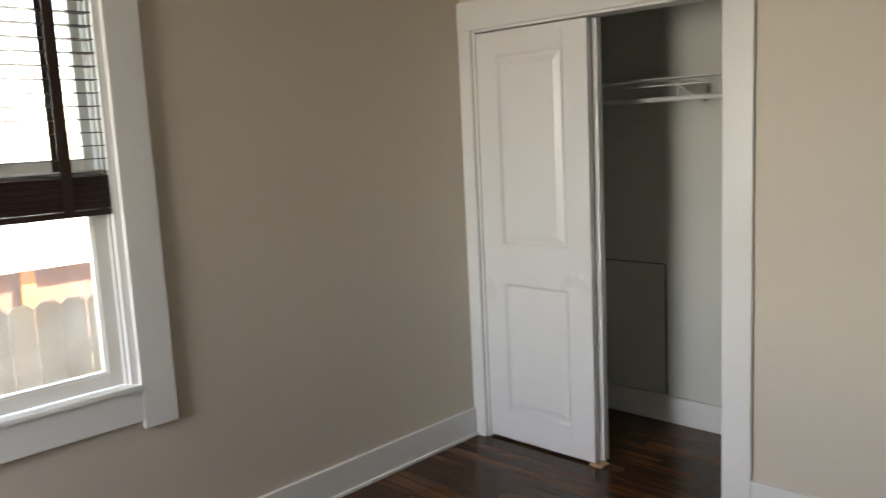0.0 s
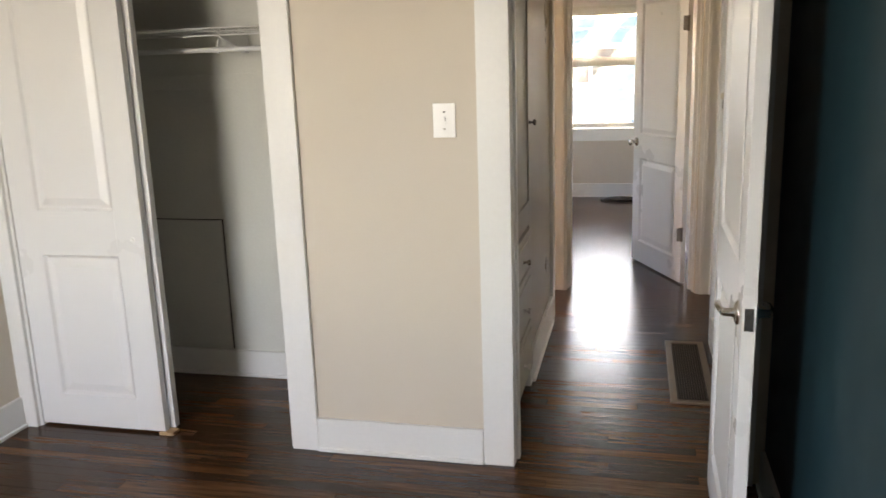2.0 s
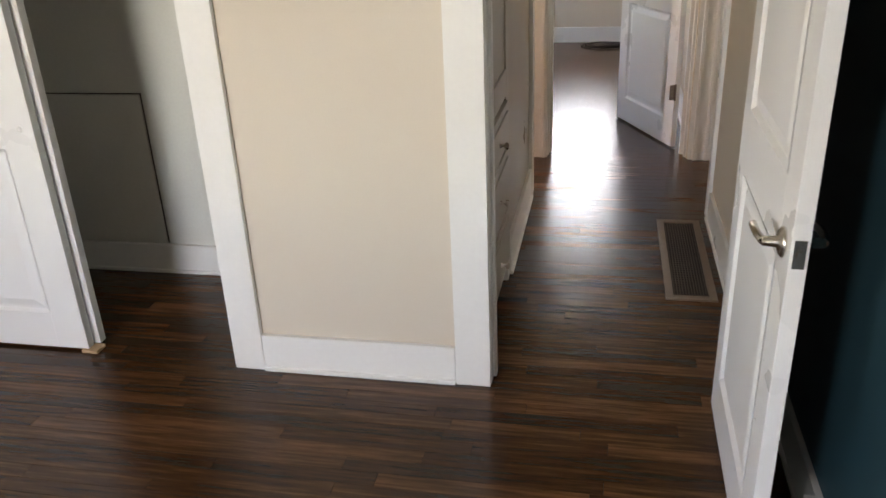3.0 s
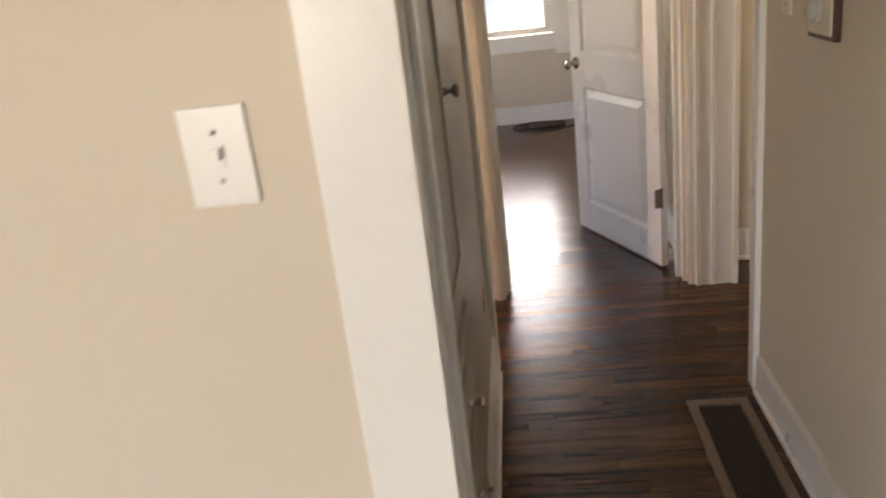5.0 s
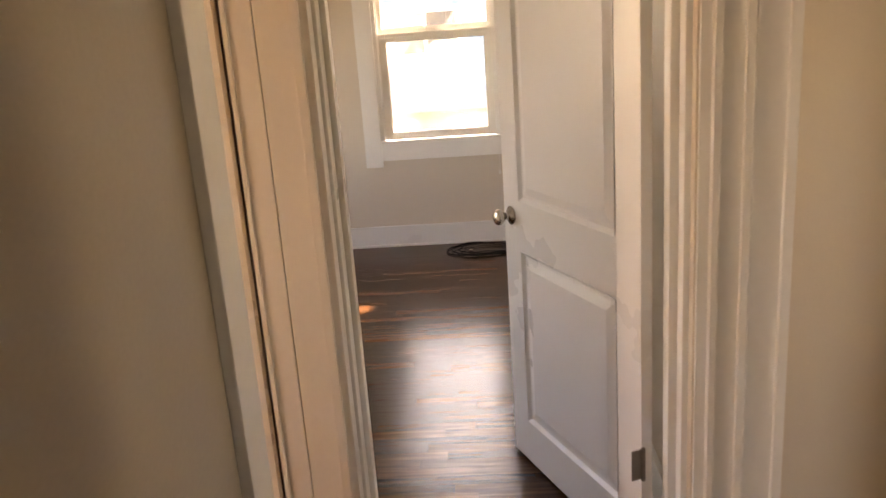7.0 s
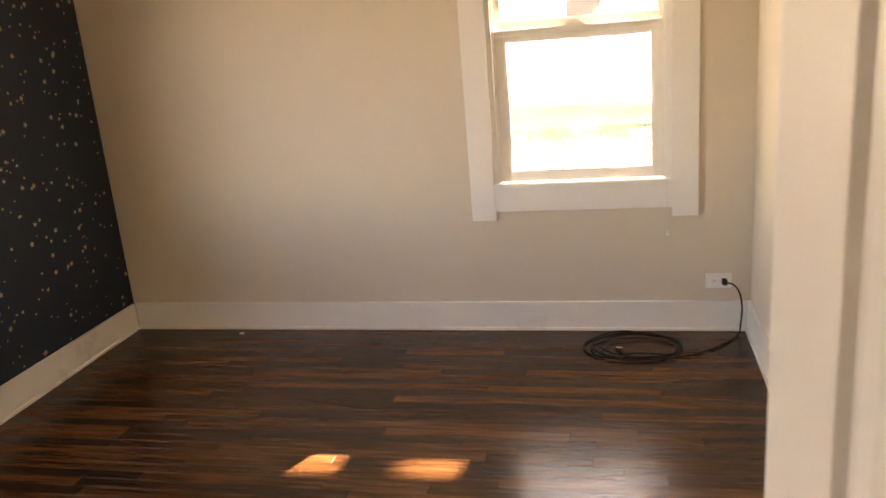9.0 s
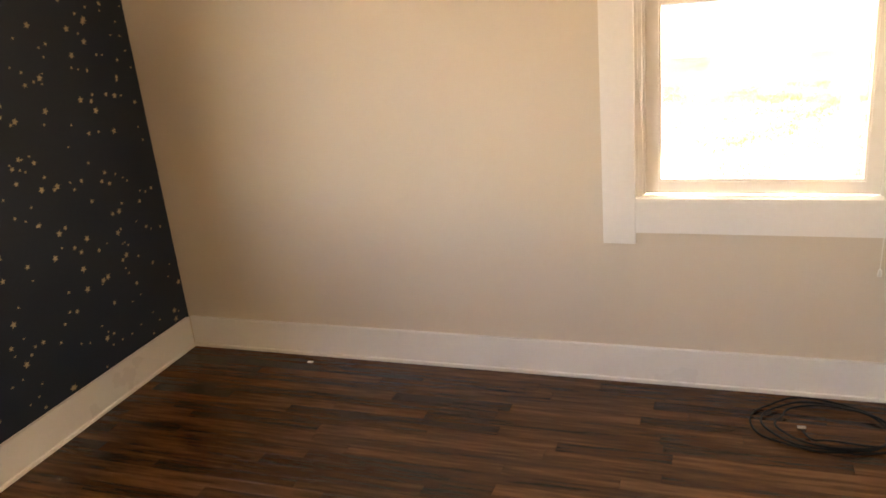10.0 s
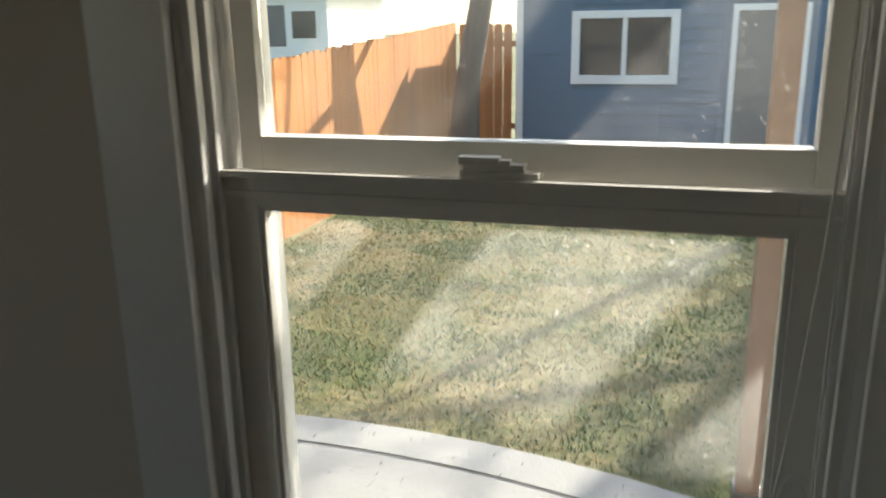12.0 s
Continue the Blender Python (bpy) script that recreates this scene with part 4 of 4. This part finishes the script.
def picket_fence(name, a, b, z_top, mat, label, step=0.142, gap=0.006, back=1, rise=0.0):
    """Dog-eared boards on two rails, from a to b."""
    a, b = Vector((*a, 0)), Vector((*b, 0))
    length = (b - a).length
    root = thing(name, Matrix.Translation((a.x, a.y, GZ)) @ Matrix.Rotation(math.atan2(b.y - a.y, b.x - a.x), 4, "Z"), label, "fence", kind="structure")
    h = z_top - GZ
    me = None
    rng = random.Random(len(name))
    for k in range(int(length / step)):
        if me is None:
            bm = bmesh.new()
            w, c = step - gap, 0.03
            ring = [(0, -0.55), (w, -0.55), (w, h - c), (w - c, h), (c, h), (0, h - c)]
            f0 = [bm.verts.new((x, 0, z)) for x, z in ring]
            f1 = [bm.verts.new((x, 0.016, z)) for x, z in ring]
            bm.faces.new(f0[::-1])
            bm.faces.new(f1)
            for j in range(6):
                bm.faces.new((f0[j], f0[(j + 1) % 6], f1[(j + 1) % 6], f1[j]))
            ob = part("picket", bm, mat, root)
            me = ob.data
        else:
            ob = new("picket", me)
            ob.parent = root
        ob.location = (k * step, 0, k * step * rise + rng.uniform(-0.012, 0.012))
        ob.rotation_euler = (0, rng.uniform(-0.006, 0.006), 0)
    for z in (0.35, h - 0.35):
        rail = part("rail", box(0, length, back * 0.035 - 0.019, back * 0.035 + 0.019, z, z + 0.09), mat, root)
        rail.rotation_euler = (0, -math.atan(rise), 0)
    return root


picket_fence("fence_cedar", (-3.34, 9.6), (-3.32, 18.2), 1.32, FENCE, "sunlit orange cedar board fence", rise=0.058)
picket_fence("fence_dark", (-3.30, 18.22), (-2.36, 18.22), 1.78, FENCE, "shaded dark cedar board fence beside the house")
picket_fence("fence_side", (-4.3, -8.0), (-4.3, 4.0), 0.68, GREYFENCE, "weathered tan board fence")

# blue outbuilding
hx0, hx1, hy = -2.04, 6.0, 18.0
house = thing("blue_house", pose(-0.27, 0, -0.2), "blue lap-sided house with white trim", "house")
for k in range(16):
    z = GZ + 0.12 + k * 0.178
    segs = [(hx0 + 0.07, hx1)]
    for ox0, ox1, oz0, oz1 in ((-1.18, 0.31, 1.11, 2.11), (1.10, 2.02, GZ, 2.10)):
        if z + 0.178 > oz0 + 0.02 and z < oz1 - 0.02:
            segs = [s for p, q in segs for s in ((p, min(q, ox0)), (max(p, ox1), q)) if s[1] - s[0] > 0.01]
    for p, q in segs:
        bm = bmesh.new()
        vs = [bm.verts.new(c) for c in ((p, hy - 0.034, z), (q, hy - 0.034, z), (q, hy - 0.006, z + 0.186), (p, hy - 0.006, z + 0.186), (p, hy, z), (q, hy, z))]
        bm.faces.new((vs[0], vs[1], vs[2], vs[3]))
        bm.faces.new((vs[4], vs[5], vs[1], vs[0]))
        part("siding_board", bm, BLUE, house)
part("wall", pieces((hx0 + 0.02, -1.18, hy, hy + 0.15, GZ, 2.48), (-1.18, 0.31, hy, hy + 0.15, GZ, 1.11), (-1.18, 0.31, hy, hy + 0.15, 2.11, 2.48), (0.31, hx1, hy, hy + 0.15, GZ, 2.48), (hx0 + 0.02, hx0 + 0.15, hy + 0.15, hy + 2, GZ, 2.48)), BLUE, house)
part("corner_board", box(hx0 - 0.02, hx0 + 0.09, hy - 0.045, hy + 0.02, GZ, 2.48, 0.003), WHITEPAINT, house, "white corner board")
part("roof", pieces((hx0 - 0.1, hx1 + 0.4, hy - 0.05, hy + 2.2, 2.48, 2.54)), ROOFING, house)
part("floor_inside", box(hx0 + 0.2, hx1, hy + 0.15, hy + 2, GZ, GZ + 0.1), CONCRETE, house)
wi = part("window_frame", pieces((-1.21, -1.09, hy - 0.06, hy + 0.05, 1.08, 2.14), (0.22, 0.34, hy - 0.06, hy + 0.05, 1.08, 2.14), (-1.09, 0.22, hy - 0.06, hy + 0.05, 1.08, 1.21), (-1.09, 0.22, hy - 0.06, hy + 0.05, 2.03, 2.14), (-0.47, -0.40, hy - 0.04, hy + 0.04, 1.21, 2.03), bevel=0.005), WHITEPAINT, house, "white sliding window frame")
for x0, x1 in ((-1.09, -0.47), (-0.40, 0.22)):
    part("pane", box(x0, x1, hy + 0.0, hy + 0.006, 1.21, 2.03), DARKGLASS, wi)
dr = part("door_frame", pieces((1.05, 1.13, hy - 0.06, hy + 0.0, GZ, 2.10), (1.99, 2.07, hy - 0.06, hy + 0.0, GZ, 2.10), (1.05, 2.07, hy - 0.065, hy, 2.10, 2.19), bevel=0.004), WHITEPAINT, house, "white door frame")
part("door_panel", pieces((1.13, 1.99, hy - 0.03, hy - 0.002, GZ + 0.05, 2.1), (1.25, 1.87, hy - 0.042, hy - 0.03, 0.9, 1.95), bevel=0.003), ROOFING, dr, "dark grey door")

cover = thing("patio_cover", pose(0, 0, 0), "open wooden patio cover of rafters on a stained post", "patio cover")
shaft = part("post", box(0.555, 0.645, 8.605, 8.695, GZ, 2.28, 0.008), POSTWOOD, cover, "stained square wooden post")
part("post_base", box(0.545, 0.655, 8.595, 8.705, GZ, GZ + 0.08, 0.004), HINGEMETAL, shaft, "dark steel post base")
part("beam", box(-2.4, 3.4, 8.58, 8.72, 2.28, 2.42, 0.006), POSTWOOD, cover)
for k in range(12):
    x = -2.05 + 0.47 * k
    part("rafter", box(x, x + 0.06, YW + 0.24, 9.7, 2.42, 2.56, 0.004), POSTWOOD, cover)


def tree(name, x, y, r, h, seed, label):
    """A bare tree: tapered trunk with forking limbs and twigs."""
    rng = random.Random(seed)
    root = thing(name, pose(x, y, GZ), label, "tree")
    def limb(p, way, length, r0, depth, bm):
        pts, rad = [p.copy()], [r0]
        n = 6
        for k in range(n):
            way = (way + Vector((rng.uniform(-1, 1), rng.uniform(-1, 1), rng.uniform(-0.3, 0.6))) * 0.12).normalized()
            pts.append(pts[-1] + way * length / n)
            rad.append(r0 * (1 - 0.6 * (k + 1) / n))
        seg = 12 if depth == 0 else 6
        rings = []
        for k, q in enumerate(pts):
            d = (pts[min(k + 1, n)] - pts[max(k - 1, 0)]).normalized()
            s = d.orthogonal().normalized()
            o = d.cross(s)
            rr = rad[k] * (1.35 if depth == 0 and k == 0 else 1)
            rings.append([bm.verts.new(q + rr * (1 + 0.08 * rng.uniform(-1, 1)) * (math.cos(6.2832 * j / seg) * s + math.sin(6.2832 * j / seg) * o)) for j in range(seg)])
        for a, b in zip(rings, rings[1:]):
            for j in range(seg):
                bm.faces.new((a[j], a[(j + 1) % seg], b[(j + 1) % seg], b[j])).smooth = True
        return pts, rad
    bm = bmesh.new()
    pts, rad = limb(Vector((0, 0, -0.1)), Vector((0.03, 0, 1)), h, r, 0, bm)
    part("trunk", bm, BARK, root)
    bm = bmesh.new()
    def grow(pts, rad, depth):
        for k in range(2, len(pts)):
            for _ in range(2 if depth < 2 else 1):
                a = rng.uniform(0, 6.28)
                way = Vector((math.cos(a), math.sin(a), rng.uniform(0.3, 1.1))).normalized()
                q, s = limb(pts[k], way, h * 0.42 * 0.55 ** (depth - 1) * rng.uniform(0.6, 1.1), max(rad[k] * 0.5, 0.006), depth, bm)
                if depth < 3:
                    grow(q, s, depth + 1)
    grow(pts, rad, 1)
    part("limbs", bm, BARK, root, "bare limbs and twigs")
    return root


tree("bare_tree", -2.55, 15.6, 0.18, 8.0, 5, "bare tree with rough grey-brown bark beside the fence")
# The second tree is hidden by the house, added only for its shadow.
tree("bare_tree", 4.7, 21.0, 0.27, 9.5, 9, "tall bare tree, unseen, added to cast stripes across the lawn")

nb = thing("neighbour_house", pose(-0.6, 0, 0), "distant pale grey house behind the fence", "house")
part("wall", box(-17.0, -10.4, 30, 35, GZ, 2.9), WHITEPAINT, nb)
part("roof", pieces((-17.4, -10.0, 29.6, 35.4, 2.9, 3.1)), ROOFING, nb)
part("shutter", box(-12.75, -11.92, 29.97, 30.0, 1.25, 2.55, 0.01), ROOFING, nb, "dark grey panel")
fr = part("window_frame", box(-11.75, -10.7, 29.96, 30.0, 1.4, 2.45, 0.01), WHITEPAINT, nb)
part("pane", box(-11.65, -10.8, 29.955, 29.97, 1.5, 2.35), DARKGLASS, fr)

shed = thing("brown_shed", pose(0, 0, 0), "low red-brown building with white fascia", "building")
part("wall", pieces((-7.4, -7.1, -9, 8, GZ, 0.5)), REDBROWN, shed)
for k in range(16):
    part("batten", box(-7.1, -7.06, -8.5 + k * 1.0, -8.38 + k * 1.0, GZ, 0.5), FENCE, shed)
part("fascia", box(-7.2, -6.95, -9, 8, 0.5, 0.64, 0.005), WHITEPAINT, shed)
part("roof", pieces((-12, -7.0, -9.2, 8.2, 0.64, 0.70)), WHITEPAINT, shed)

# ---- floor: a dark subfloor and the strips laid on it ----
sub = structure("floor", pieces((XS - 0.1, 3.1, YB - 0.1, YW + 0.1, -0.03, -0.006)), GAPS, "dark walnut-stained oak strip floor with a worn gloss", "floor")
rng = random.Random(7)
PW, GAP = 0.057, 0.0007
near, rest_v, rest_f, lengths = [], [], [], {}
rows_y = int((YW - YB) / PW) + 1
for r in range(rows_y):
    y0 = YB + r * PW
    y1 = y0 + PW - GAP
    yc = (y0 + y1) / 2
    if yc < 0.06:
        x, end = XL - 0.02, XT
    elif yc < 0.72:
        x, end = XL - 0.02, XT
    elif yc < 2.8:
        x, end = -2.4, 3.05
    else:
        x, end = XS, XR
    x -= rng.uniform(0, 0.5)
    while x < end:
        ln = rng.choice((0.4, 0.5, 0.6, 0.75, 0.9, 1.1, 1.3))
        x1 = min(x + ln, end + 0.05)
        if x1 - x > 0.03:
            dz = rng.uniform(-0.0004, 0.0)
            if len(near) < 300 and ((-0.25 < yc < 2.6 and -0.6 < (x + x1) / 2 < 1.0) or (-1.1 < yc <= -0.25 and -1.7 < (x + x1) / 2 < 0.9) or (5.2 < yc < 6.45 and -1.5 < (x + x1) / 2 < 0.9)):
                near.append((x, x1, y0, y1, dz))
            else:
                i = len(rest_v)
                c = 0.0006
                rest_v += [(x, y0, -0.006), (x1 - GAP, y0, -0.006), (x1 - GAP, y1, -0.006), (x, y1, -0.006),
                           (x, y0, dz - c), (x1 - GAP, y0, dz - c), (x1 - GAP, y1, dz - c), (x, y1, dz - c),
                           (x + c, y0 + c, dz), (x1 - GAP - c, y0 + c, dz), (x1 - GAP - c, y1 - c, dz), (x + c, y1 - c, dz)]
                for b0, t0 in ((0, 4), (4, 8)):
                    for k in range(4):
                        rest_f.append((i + b0 + k, i + b0 + (k + 1) % 4, i + t0 + (k + 1) % 4, i + t0 + k))
                rest_f.append((i + 8, i + 9, i + 10, i + 11))
        x += ln
me = bpy.data.meshes.new("floor_strips")
me.from_pydata(rest_v, [], rest_f)
me.materials.append(FLOOR)
ob = new("floor_strips", me)
ob.parent = sub
tagged(ob, kind="stuff")
for x0, x1, y0, y1, dz in near:
    key = round(x1 - x0, 2)
    if key not in lengths:
        c, L, w = 0.0006, x1 - x0 - GAP, PW - GAP
        me = bpy.data.meshes.new("strip")
        v = [(0, 0, -0.006), (L, 0, -0.006), (L, w, -0.006), (0, w, -0.006), (0, 0, -c), (L, 0, -c), (L, w, -c), (0, w, -c), (c, c, 0), (L - c, c, 0), (L - c, w - c, 0), (c, w - c, 0)]
        f = [(b0 + k, b0 + (k + 1) % 4, t0 + (k + 1) % 4, t0 + k) for b0, t0 in ((0, 4), (4, 8)) for k in range(4)] + [(8, 9, 10, 11)]
        me.from_pydata(v, [], f)
        me.materials.append(FLOOR)
        lengths[key] = me
    ob = new("strip", lengths[key])
    ob.parent = sub
    ob.location = (x0, y0, dz)
